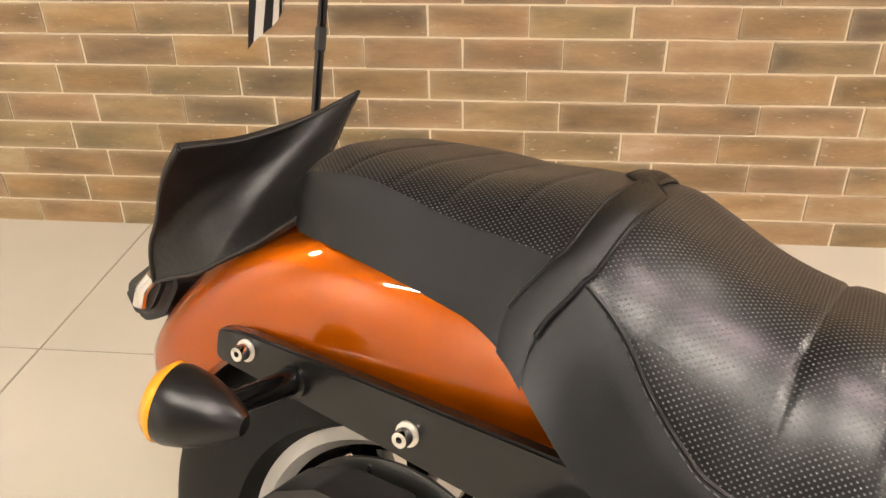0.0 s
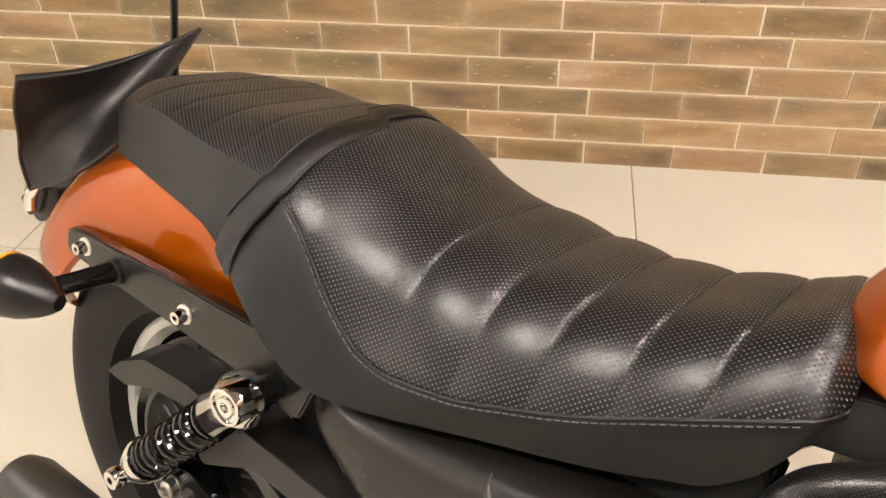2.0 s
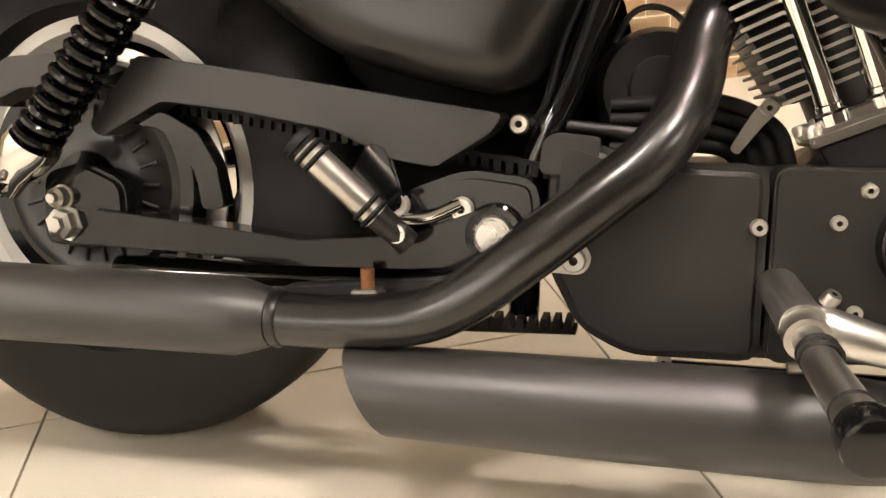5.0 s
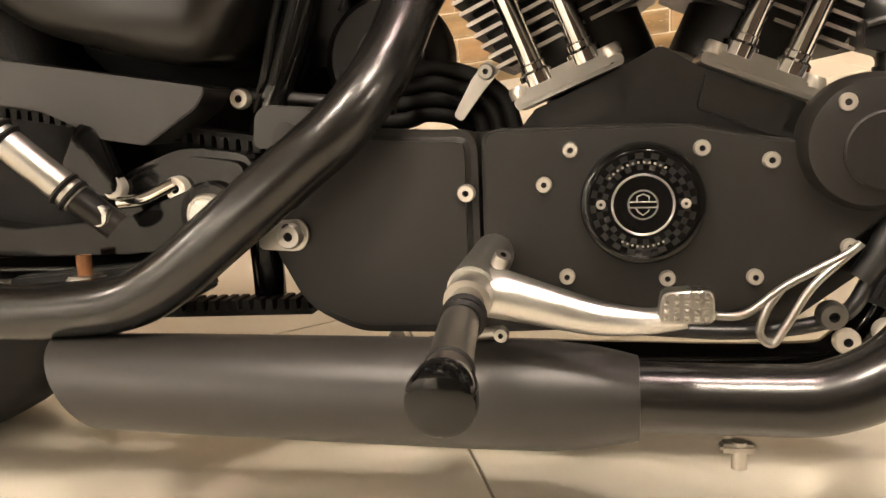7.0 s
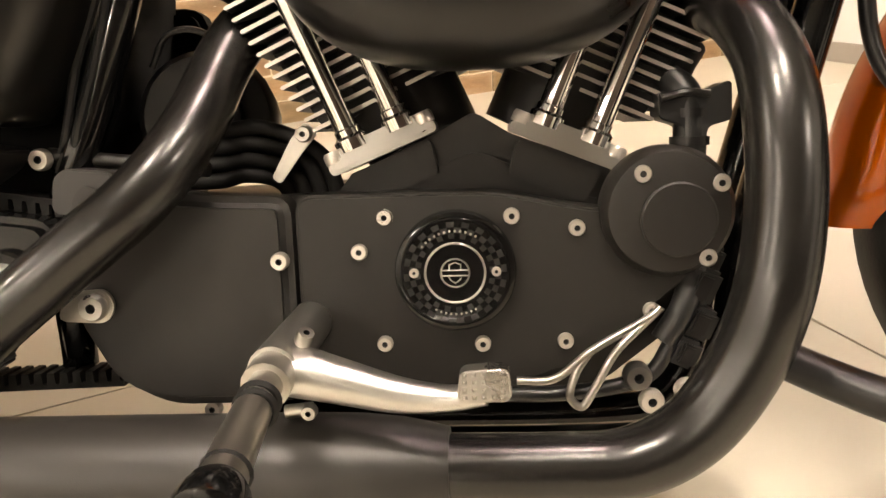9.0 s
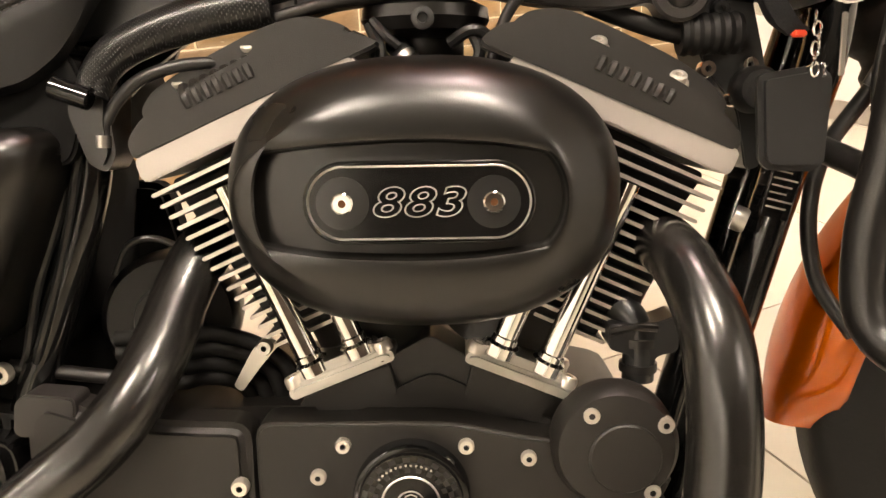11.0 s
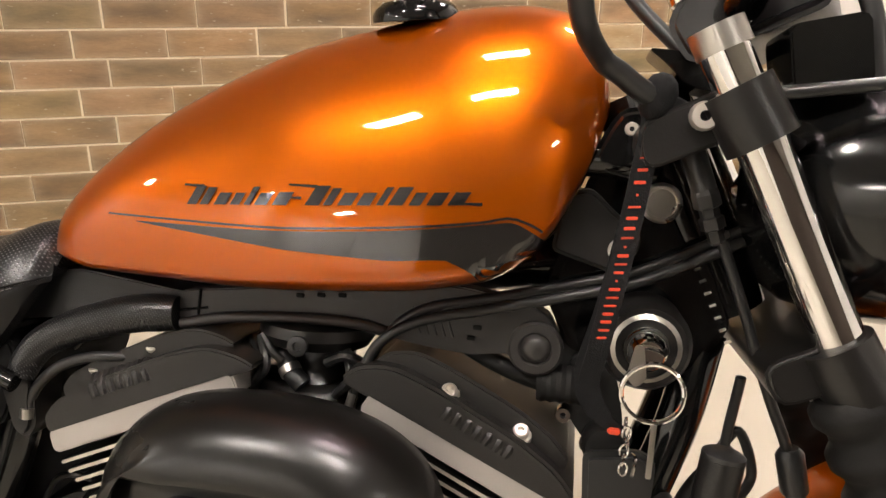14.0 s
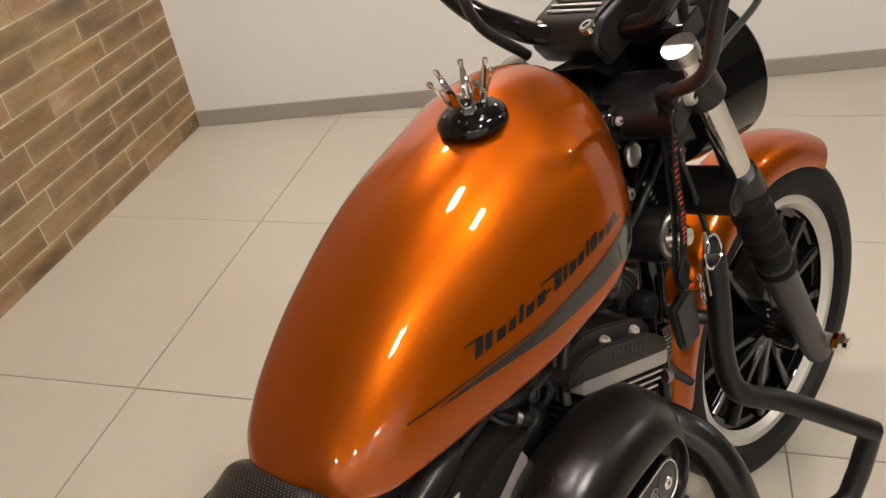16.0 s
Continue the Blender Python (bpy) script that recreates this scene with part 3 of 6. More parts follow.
def cylinder(name, tilt, cover, label):
    """A finned barrel and head, leaning by tilt degrees."""
    place = Matrix.Translation(CRANK) @ Matrix.Rotation(radians(tilt), 4, "Y")
    barrel = part(name, lathe([(0.11, 0.045), (0.29, 0.045)], (0, 0, 0), (0, 0, 1), 32), WRINKLE, bike, label, at=place)
    part("fin_root", plate(rounded([(-0.058, 0.146), (0.058, 0.146), (0.079, 0.288), (-0.079, 0.288)], 0.004), -0.036, 0.06, 0.003), WRINKLE, barrel, at=place)
    for k in range(16):
        h = 0.148 + 0.0088 * k
        w = 0.065 + 0.017 * (k / 15) ** 0.8
        own = plate(rounded([(-w, h), (w, h), (w, h + 0.0027), (-w, h + 0.0027)], 0.001, 2), -0.044 - 0.029 * (k / 15) ** 1.2, 0.07, 0)
        own.normal_update()
        for f in own.faces:
            f.material_index = 1 if f.normal.y < -0.7 else 0
        part("cooling_fin", own, [WRINKLE, FIN], barrel, at=place)
    part("head_band", plate(rounded([(-0.081, 0.290), (0.081, 0.290), (0.081, 0.3085), (-0.079, 0.3085)], 0.006), -0.079, 0.08, 0.005), SATIN, bike, "satin silver cylinder head band", at=place)
    part("rocker_cover", plate(rounded(cover, 0.012, 5), -0.080, 0.08, 0.011, rows=4), WRINKLE, bike, "black rocker box cover")
    lean = Vector((math.sin(radians(tilt)), math.cos(radians(tilt))))
    mid = sum((Vector(p) for p in cover), Vector((0, 0))) / len(cover)
    lid = [tuple(mid + (Vector(p) - mid) * 0.84 + lean * 0.016) for p in cover]
    part("rocker_lid", plate(rounded(lid, 0.012, 5), -0.066, 0.066, 0.012, rows=4), WRINKLE, bike)


FIN = material("black cooling fin with bare edge", (0.60, 0.56, 0.51), 0.33, 0.8, bump=0.05, scale=400)
SATIN = material("satin silver head", (0.42, 0.39, 0.36), 0.45, 0.5, bump=0.05, scale=400)
cylinder("rear_cylinder", -24, [(0.498, 0.558), (0.494, 0.570), (0.503, 0.584), (0.533, 0.603), (0.593, 0.632), (0.623, 0.641), (0.648, 0.637), (0.664, 0.630)], "black finned rear cylinder")
cylinder("front_cylinder", 24, [(0.890, 0.556), (0.895, 0.568), (0.881, 0.585), (0.851, 0.605), (0.794, 0.632), (0.762, 0.644), (0.737, 0.641), (0.722, 0.629)], "black finned front cylinder")


def oval(a, w, h, n=2.35):
    c, s = math.cos(a), math.sin(a)
    return w * math.copysign(abs(c) ** (2 / n), c), h * math.copysign(abs(s) ** (2 / n), s)


def air_cleaner():
    own = bmesh.new()
    rings = []
    for y, k, bowl in ((-0.085, 0.90, 0), (-0.10, 1.0, 0), (-0.112, 1.0, 0), (-0.124, 0.98, 0), (-0.1345, 0.945, 0), (-0.143, 0.895, 0), (-0.1495, 0.83, 0.0), (-0.1545, 0.77, 0.10), (-0.1578, 0.74, 0.30), (-0.1597, 0.72, 0.55), (-0.1606, 0.70, 0.8), (-0.1606, 0.69, 0.93), (-0.1597, 0.68, 1.0), (-0.1560, 0.668, 1.0), (-0.1520, 0.655, 1), (-0.1505, 0.63, 1), (-0.1505, 0.5, 1)):
        row = []
        for a in np.linspace(0, math.tau, 96, False):
            x, z = oval(a, 0.121, 0.0832)
            c, t = math.cos(a), math.sin(a)
            sx, sz = 0.057 * math.copysign(min(1, abs(c) * 1.6), c) + 0.034 * c * k / 0.66 * 0.9, 0.034 * t * k / 0.66 * 0.98
            sx *= 1.25 if c < 0 else 0.93
            along_x = (1 - bowl) * x * k + bowl * sx
            row.append((0.692 + along_x, y + 0.26 * bowl * max(0.0, -along_x - 0.06), 0.545 + (1 - bowl) * (z * k - 0.0035) + bowl * (sz - 0.003)))
        rings.append(ring(own, row))
    skin(own, rings)
    return part("air_cleaner", own, MATTE, bike, "large matte black oval air cleaner cover")


air = air_cleaner()
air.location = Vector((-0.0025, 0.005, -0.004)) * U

# exhaust
rear_pipe = part("rear_exhaust", tube([(0.548, 0.0, 0.515), (0.530, -0.025, 0.497), (0.521, -0.043, 0.480), (0.514, -0.060, 0.459), (0.510, -0.080, 0.438), (0.503, -0.099, 0.417), (0.491, -0.114, 0.396), (0.473, -0.124, 0.376), (0.452, -0.130, 0.359), (0.404, -0.139, 0.320), (0.355, -0.142, 0.283), (0.315, -0.141, 0.266), (0.25, -0.14, 0.259), (0.19, -0.14, 0.259)], 0.0205, 24), PIPE_BLACK, bike, "matte black rear exhaust pipe")
part("silencer", lathe([(0, 0.022), (0.012, 0.026), (0.03, 0.031), (0.40, 0.034), (0.42, 0.028)], (0.205, -0.14, 0.259), (-1, 0, 0.0), 36), MUFFLER, bike, "matte black silencer")
part("front_exhaust", tube([(0.846, -0.03, 0.502), (0.858, -0.080, 0.486), (0.868, -0.112, 0.456), (0.871, -0.131, 0.418), (0.870, -0.142, 0.367), (0.862, -0.15, 0.32), (0.847, -0.15, 0.277), (0.819, -0.15, 0.237), (0.781, -0.15, 0.216), (0.735, -0.148, 0.212), (0.65, -0.145, 0.211)], [0.021, 0.021, 0.0218, 0.0225, 0.0228, 0.0228, 0.0225, 0.022, 0.0215, 0.0215, 0.0215], 28), PIPE_BLACK, bike, "black front exhaust pipe with a soft sheen")
own = lathe([(0, 0.0225), (0.0008, 0.0262), (0.012, 0.029), (0.03, 0.0325), (0.055, 0.0350), (0.10, 0.0358), (0.30, 0.0350), (0.388, 0.0338), (0.388, 0.031), (0.36, 0.030)], (0.672, -0.142, 0.209), (-1, 0, 0), 44)
for v in own.verts:
    v.co.x += max(0.0, min(1.0, (0.42 - v.co.x) / 0.136)) * (0.209 - v.co.z) * 0.56
part("silencer", own, MUFFLER, bike, "satin black slash-cut lower silencer")

# fork, steering and bars
for y, low_y, label in ((-0.128, -0.100, "chrome fork tube"), (0.070, 0.098, "chrome fork tube")):
    def on_leg(x, z):
        return (x, y + (low_y - y) * max(0.0, min(1.0, (0.80 - z) / 0.45)), z)
    leg = part("fork_tube", tube([on_leg(0.9465, 0.865), on_leg(0.981, 0.80), on_leg(1.062, 0.645)], 0.0148, 28), CHROME, bike, label)
    part("top_cap", tube([on_leg(0.9425, 0.874), on_leg(0.9495, 0.861)], 0.0165, 24), STEEL, leg)
    bellows = []
    a, b = Vector(on_leg(1.040, 0.675)), Vector(on_leg(1.113, 0.535))
    for k in range(23):
        bellows.append(((b - a).length * k / 22, 0.019 + (0.0055 if k % 4 in (1, 2) else 0.0)))
    part("fork_boot", lathe(bellows, a, b - a, 28), RUBBER, leg, "ribbed black rubber boot")
    part("slider", tube([on_leg(1.104, 0.55), on_leg(1.192, 0.39), on_leg(1.228, 0.322)], [0.021, 0.02, 0.018], 20), SLIDER_GREY, leg, "satin grey fork slider")
for x, z, name in ((0.966, 0.827, "upper_fork_clamp"), (1.039, 0.688, "lower_fork_clamp")):
    big = 1.0 if z > 0.8 else 0.0
    clamp = part(name, plate(rounded([(-0.035 - 0.020 * big, -0.014), (0.024, -0.016), (0.024, 0.014), (-0.035 - 0.012 * big, 0.014)], 0.012), -0.128, 0.082, 0.008, rows=3), TREE_LOW, bike, "satin black fork clamp", at=Matrix.Translation((x - 0.012, 0, z)) @ Matrix.Rotation(radians(-27), 4, "Y"))
    for y in (-0.128, 0.070):
        yy = y + 0.007 * (z < 0.8)
        part("clamp_collar", tube([(x - 0.009, yy, z + 0.0145), (x + 0.0095, yy, z - 0.015)], 0.0212, 28), TREE_LOW, clamp)
    screw("clamp_screw", (0.942, -0.127, 0.8244) if z > 0.8 else (1.0285, -0.109, 0.6705), 0.0084, parent=clamp, mat=BRIGHT, deep=0.009)
neck = part("steering_neck", tube([(0.912, -0.012, 0.845), (0.985, -0.012, 0.695)], 0.032, 24), GLOSS, bike, "gloss black steering head")
part("neck_gusset", plate(rounded([(0.86, 0.70), (0.885, 0.79), (0.925, 0.80), (0.99, 0.69), (0.965, 0.65), (0.88, 0.66)], 0.01), -0.045, 0.02, 0.006), GLOSS, neck)
part("neck_bolt", lathe([(0, 0.0135), (0.004, 0.0135), (0.006, 0.0115), (0.006, 0.0098), (0.005, 0.009), (0.0055, 0.0)], (0.9311, -0.061, 0.7709), (0, -1, 0), 24), ALUMINIUM, neck, "large silver bolt")
part("bolt_sleeve", lathe([(0, 0.0115), (0.03, 0.0115)], (0.9311, -0.061, 0.7709), (0, 1, 0), 18), GLOSS, neck)
bracket = part("tank_bracket", plate(rounded([(0.868, 0.772), (0.886, 0.777), (0.905, 0.760), (0.920, 0.752), (0.9215, 0.737), (0.906, 0.720), (0.862, 0.732)], 0.006), -0.060, -0.02, 0.003, rows=3), TREE_LOW, bike, "satin black tank mounting bracket")
screw("bracket_bolt", (0.9081, -0.061, 0.7367), 0.0068, parent=bracket, mat=STEEL, deep=0.007)
part("bracket_washer", lathe([(0, 0.0082), (0.002, 0.0082), (0.0025, 0.0075), (0.0025, 0)], (0.9081, -0.060, 0.7367), (0, -1, 0), 20), STEEL, bracket)
stop = part("cable_stop", plate(rounded([(0.882, 0.795), (0.893, 0.820), (0.900, 0.830), (0.9186, 0.833), (0.925, 0.809), (0.9177, 0.794), (0.90, 0.787)], 0.006), -0.070, -0.02, 0.005, rows=3), GLOSS, bike, "gloss black cable stop casting")
screw("stop_screw", (0.9067, -0.071, 0.817), 0.0045, parent=stop, deep=0.004)
part("cross_tube", tube([(0.868, -0.05, 0.795), (0.895, -0.055, 0.797), (0.925, -0.05, 0.79)], 0.0125, 16), GLOSS, neck)
part("top_yoke_shroud", plate(rounded([(0.912, 0.872), (0.926, 0.862), (0.941, 0.848), (0.98, 0.842), (0.985, 0.868)], 0.006), -0.05, 0.0, 0.006, rows=3), GLOSS, bike, "black yoke shroud below the handlebar")
part("signal_bracket", plate(rounded([(0.985, 0.880), (1.028, 0.890), (1.035, 0.850), (0.992, 0.843)], 0.006), -0.112, -0.05, 0.006, rows=3), GLOSS, bike, "gloss black bracket behind the fork top")
bar = part("handlebar", tube([(0.76, 0.38, 1.16), (0.82, 0.34, 1.16), (0.90, 0.25, 1.12), (0.935, 0.165, 1.01), (0.945, 0.113, 0.944), (0.955, 0.073, 0.916), (0.963, 0.03, 0.897), (0.962, -0.07, 0.893), (0.965, -0.11, 0.91), (0.975, -0.17, 1.0), (0.93, -0.26, 1.12), (0.85, -0.35, 1.16)], 0.0125, 16), GLOSS, bike, "black handlebar")
RISER = Matrix.Translation((0.994, -0.022, 0.880)) @ Matrix.Rotation(radians(-20), 4, "Z") @ Matrix.Rotation(radians(-24), 4, "Y")
riser = part("riser_clamp", plate(rounded([(-0.045, 0.0), (0.045, 0.0), (0.05, 0.03), (0.03, 0.048), (-0.03, 0.048), (-0.05, 0.03)], 0.008), -0.055, 0.06, 0.006, rows=3), TREE_LOW, bike, "black riser clamp with silver ribs", at=RISER)
place = RISER
for k in range(5):
    part("rib", box(-0.020 + 0.0085 * k, -0.0160 + 0.0085 * k, -0.042, 0.042, 0.048, 0.0505, 0.0008), ALUMINIUM, riser, "bare silver rib", at=place)
for x in (-0.036, 0.036):
    for y in (-0.042, 0.046):
        own = lathe([(0, 0.009), (0.006, 0.009), (0.008, 0.007), (0.008, 0.004), (0.004, 0.0038), (0.004, 0)], (x, y, 0.046 if abs(x) < 0.03 else 0.04), (0, 0, 1), 14)
        part("riser_screw", own, CHROME, riser, at=place)
lamp = part("headlight", lathe([(-0.088, 0.01), (-0.087, 0.042), (-0.078, 0.062), (-0.058, 0.077), (-0.02, 0.086), (0.035, 0.089), (0.05, 0.091), (0.056, 0.087), (0.05, 0.081)], (1.073, -0.038, 0.790), (0.95, -0.25, 0.05), 40), GLOSS, bike, "gloss black round headlight shell")
part("lamp_bracket", plate(rounded([(0.985, 0.78), (1.02, 0.84), (1.05, 0.82), (1.03, 0.75)], 0.01), -0.08, 0.02, 0.004), GLOSS, lamp)
# cables round the steering head
for pts, r in (([(0.885, -0.24, 1.0), (0.866, -0.212, 0.93), (0.869, -0.188, 0.872), (0.881, -0.150, 0.852), (0.894, -0.138, 0.844), (0.908, -0.128, 0.836), (0.935, -0.11, 0.826)], 0.0066),
               ([(0.932, -0.098, 0.826), (0.9557, -0.101, 0.7714), (0.9641, -0.095, 0.7566), (0.985, -0.09, 0.71), (1.008, -0.084, 0.655), (1.0253, -0.078, 0.618), (1.034, -0.072, 0.58), (1.04, -0.06, 0.52)], 0.0036),
               ([(0.932, -0.098, 0.826), (0.942, -0.099, 0.805), (0.9515, -0.101, 0.782)], 0.0078),
               ([(0.977, -0.13, 0.839), (1.035, -0.13, 0.848), (1.107, -0.13, 0.858), (1.15, -0.13, 0.87)], 0.004),
               ([(0.905, 0.12, 1.03), (0.88, 0.06, 0.98), (0.90, 0.06, 0.93), (0.95, 0.05, 0.88)], 0.006),
               ([(0.988, -0.045, 0.60), (1.0, -0.05, 0.62), (1.012, -0.05, 0.59), (1.0, -0.05, 0.57), (0.992, -0.05, 0.60), (0.995, -0.06, 0.66)], 0.0036),
               ([(1.0, -0.03, 0.60), (0.975, -0.02, 0.555), (0.966, -0.02, 0.51), (0.975, -0.02, 0.46), (1.0, -0.03, 0.42)], 0.006)):
    part("cable", tube(pts, r, 10), CABLE, bike)
part("cable_joiner", lathe([(0, 0.006), (0.004, 0.009), (0.03, 0.009), (0.034, 0.006), (0.038, 0.006), (0.042, 0.0085), (0.06, 0.0085)], (1.0253, -0.078, 0.622), (0.25, 0.1, -0.9), 14), PLASTIC, bike)
adjuster = part("cable_adjuster", lathe([(0, 0.0075), (0.004, 0.0085), (0.012, 0.0085), (0.013, 0.0062), (0.018, 0.0062), (0.019, 0.0078), (0.026, 0.0078), (0.027, 0.0052), (0.034, 0.0052), (0.036, 0.004)], (0.9505, -0.101, 0.784), (0.35, 0.1, -0.93), 6), TREE_LOW, bike, "hexagonal black cable adjuster")
adjuster.data.shade_flat()
part("lock_nut", lathe([(0, 0.0062), (0.004, 0.0062), (0.004, 0.003)], (0.9635, -0.094, 0.757), (0.35, 0.1, -0.93), 6), STEEL, adjuster)
part("cable_loop", tube([(1.015, -0.085, 0.94), (1.036, -0.09, 0.89), (1.043, -0.09, 0.85), (1.040, -0.09, 0.81), (1.028, -0.088, 0.775), (1.01, -0.07, 0.75)], 0.0058, 12), CABLE, bike)
for y, dz in ((-0.055, 0.0), (-0.066, -0.006)):
    part("throttle_cable", tube([(0.985, y, 0.757 + dz), (0.93, y, 0.727 + dz), (0.894, y, 0.714 + dz), (0.823, y, 0.694 + dz), (0.775, y, 0.680 + dz), (0.748, y, 0.655), (0.737, y, 0.63), (0.730, y, 0.605)], 0.0038, 10), CABLE, bike, "black throttle cable")
part("cable_end", tube([(0.7325, -0.066, 0.617), (0.7295, -0.066, 0.604)], 0.0042, 10), STEEL, bike)

# ignition switch and key
ign = part("ignition_switch", lathe([(0.0, 0.030), (-0.035, 0.030), (-0.045, 0.026)], (0.929, -0.045, 0.679), (0, 1, 0), 28), TREE_LOW, bike, "ignition switch with chrome lock face")
part("lock_face", lathe([(0.0, 0.0155), (-0.005, 0.0155), (-0.008, 0.0140), (-0.010, 0.0125), (-0.020, 0.012), (-0.024, 0.009), (-0.024, 0)], (0.929, -0.086, 0.679), (0, 1, 0), 28), CHROME, ign)
part("lock_ring", lathe([(0, 0.0225), (-0.004, 0.0225), (-0.006, 0.0195), (0, 0.0195)], (0.929, -0.086, 0.679), (0, 1, 0), 28, closed=True), STEEL, ign)

# frame
for y in (-0.035, 0.03):
    part("down_tube", tube([(0.975, y * 0.6, 0.68), (0.962, y, 0.62), (0.945, y, 0.56), (0.915, y, 0.45), (0.885, y, 0.34), (0.87, y, 0.25), (0.84, y, 0.195), (0.78, y, 0.18), (0.50, y, 0.18)], 0.0155), GLOSS, bike, "gloss black frame down tube")
part("backbone", tube([(0.93, 0, 0.73), (0.75, 0, 0.70), (0.55, 0, 0.675), (0.45, 0, 0.61), (0.40, 0, 0.5)], 0.02), GLOSS, bike, "gloss black frame backbone")
rail = part("wiring_cover", plate(rounded([(0.589, 0.675), (0.587, 0.645), (0.600, 0.647), (0.628, 0.655), (0.669, 0.660), (0.7074, 0.662), (0.735, 0.661), (0.762, 0.656), (0.787, 0.653), (0.814, 0.6515), (0.840, 0.656), (0.845, 0.647), (0.8565, 0.6435), (0.870, 0.651), (0.8745, 0.668), (0.866, 0.686), (0.846, 0.694), (0.80, 0.700), (0.70, 0.690)], 0.006), -0.054, -0.034, 0.004, rows=3), GUARD, bike, "moulded satin black wiring cover below the tank")
part("cover_edge", tube([(0.592, -0.056, 0.650), (0.628, -0.057, 0.6585), (0.669, -0.057, 0.6635), (0.7074, -0.057, 0.6655), (0.735, -0.056, 0.6645), (0.755, -0.054, 0.660)], 0.0042, 10), GUARD, rail)
for k in range(5):
    part("cover_rib", tube([(0.775 + 0.006 * k, -0.053, 0.663), (0.768 + 0.006 * k, -0.053, 0.682)], 0.0016, 6), PLASTIC, rail)
part("cover_boss", lathe([(0, 0.0195), (-0.003, 0.0195), (-0.005, 0.0175), (-0.005, 0.012), (-0.003, 0.0105), (-0.006, 0.0085), (-0.0075, 0.006), (-0.0075, 0)], (0.858, -0.053, 0.662), (0, 1, 0), 28), GUARD, rail)
for x, z in ((0.684, 0.681), (0.700, 0.683), (0.716, 0.6845), (0.812, 0.664), (0.816, 0.672)):
    part("cover_slot", box(x - 0.003, x + 0.003, -0.0555, -0.0535, z - 0.0016, z + 0.0016, 0.0005), SHADE_BLACK, rail)
for x0, z0, x1, z1 in ((0.588, 0.659, 0.612, 0.664), (0.604, 0.650, 0.606, 0.678)):
    part("cover_seam", tube([(x0, -0.0545, z0), (x1, -0.0545, z1)], 0.0011, 6, 1), SHADE_BLACK, rail)
part("hose", tube([(0.80, -0.035, 0.658), (0.82, -0.04, 0.649), (0.845, -0.042, 0.640), (0.868, -0.042, 0.634)], 0.0068, 12), RUBBER, bike, "black rubber hose")
part("breather", lathe([(k * 0.0034, 0.0132 + (0.0012 if k % 2 else 0)) for k in range(13)], (0.861, -0.042, 0.635), (0.97, 0, 0.03), 20), RUBBER, bike, "ribbed rubber breather hose")
# a finer weave, its glints painted as pale dots too
BRAID = perforated(1700.0, 0.09)
BRAID.name = "braided nylon sleeve"
part("wiring_sleeve", tube([(0.474, -0.078, 0.600), (0.4775, -0.074, 0.613), (0.4875, -0.070, 0.6265), (0.505, -0.066, 0.637), (0.529, -0.061, 0.6465), (0.553, -0.058, 0.653), (0.574, -0.056, 0.656), (0.589, -0.055, 0.657)], [0.0105, 0.0115, 0.0125, 0.013, 0.0138, 0.0145, 0.0145, 0.013], 22, 10), BRAID, bike, "braided black wiring sleeve")
part("spark_lead", tube([(0.4788, -0.075, 0.572), (0.4805, -0.075, 0.583), (0.489, -0.074, 0.597), (0.504, -0.072, 0.6105), (0.526, -0.068, 0.6185), (0.548, -0.064, 0.6205), (0.563, -0.05, 0.617)], 0.0042, 10), CABLE, bike, "black spark plug lead")
part("lead_end", tube([(0.4785, -0.077, 0.567), (0.479, -0.077, 0.575)], 0.0050, 10), STEEL, bike)
part("seat_bracket", plate(rounded([(0.456, 0.590), (0.459, 0.604), (0.486, 0.602), (0.484, 0.58), (0.486, 0.562), (0.479, 0.550), (0.467, 0.556)], 0.005), -0.080, -0.04, 0.004), TREE_LOW, bike)
part("seat_bumper", tube([(0.455, -0.09, 0.606), (0.478, -0.09, 0.598)], 0.0075, 12), GLOSS, bike)
part("frame_cover", plate(rounded([(0.44, 0.635), (0.50, 0.643), (0.58, 0.657), (0.60, 0.672), (0.50, 0.682), (0.44, 0.665)], 0.01), -0.05, 0.04, 0.004), PLASTIC, bike, "black plastic frame cover under the seat nose")
label_face = Matrix.Translation((0.933, -0.054, 0.536)) @ Matrix.Rotation(radians(14), 4, "Y")
tag_plate = part("identity_plate", box(-0.010, 0.010, 0, 0.004, -0.026, 0.018, 0.001), GLOSS, bike, "small printed identity label", at=label_face)
for k in range(7):
    part("printed_mark", box(-0.008, 0.006 + 0.003 * math.sin(k * 2.1), -0.0012, -0.0004, -0.019 + 0.005 * k, -0.0178 + 0.005 * k, 0), GREY_TILE, tag_plate, at=label_face)
for k in range(8):
    part("stamped_mark", tube([(0.955 + 0.0042 * k, -0.047, 0.735 - 0.008 * k), (0.959 + 0.0042 * k, -0.047, 0.737 - 0.008 * k)], 0.0011, 5), STEEL, neck)
dish = part("fuel_valve_dish", lathe([(0, 0.026), (0.004, 0.040), (0.012, 0.045), (0.020, 0.044), (0.024, 0.036), (0.024, 0)], (0.689, -0.022, 0.637), (0, 0, 1), 32), TREE_LOW, bike, "round dark dish under the tank")
part("dish_boss", lathe([(0, 0.0075), (0.004, 0.0075), (0.005, 0.006), (0.005, 0.0035), (0.002, 0.003), (0.002, 0)], (0.689, -0.066, 0.6465), (0, -1, 0), 18), PLASTIC, dish)
part("carburettor", lathe([(0, 0.03), (0.02, 0.033), (0.03, 0.026), (0.05, 0.026)], (0.69, -0.01, 0.59), (0, 0, 1), 24), TREE_LOW, bike, "dark carburettor body between the cylinders")
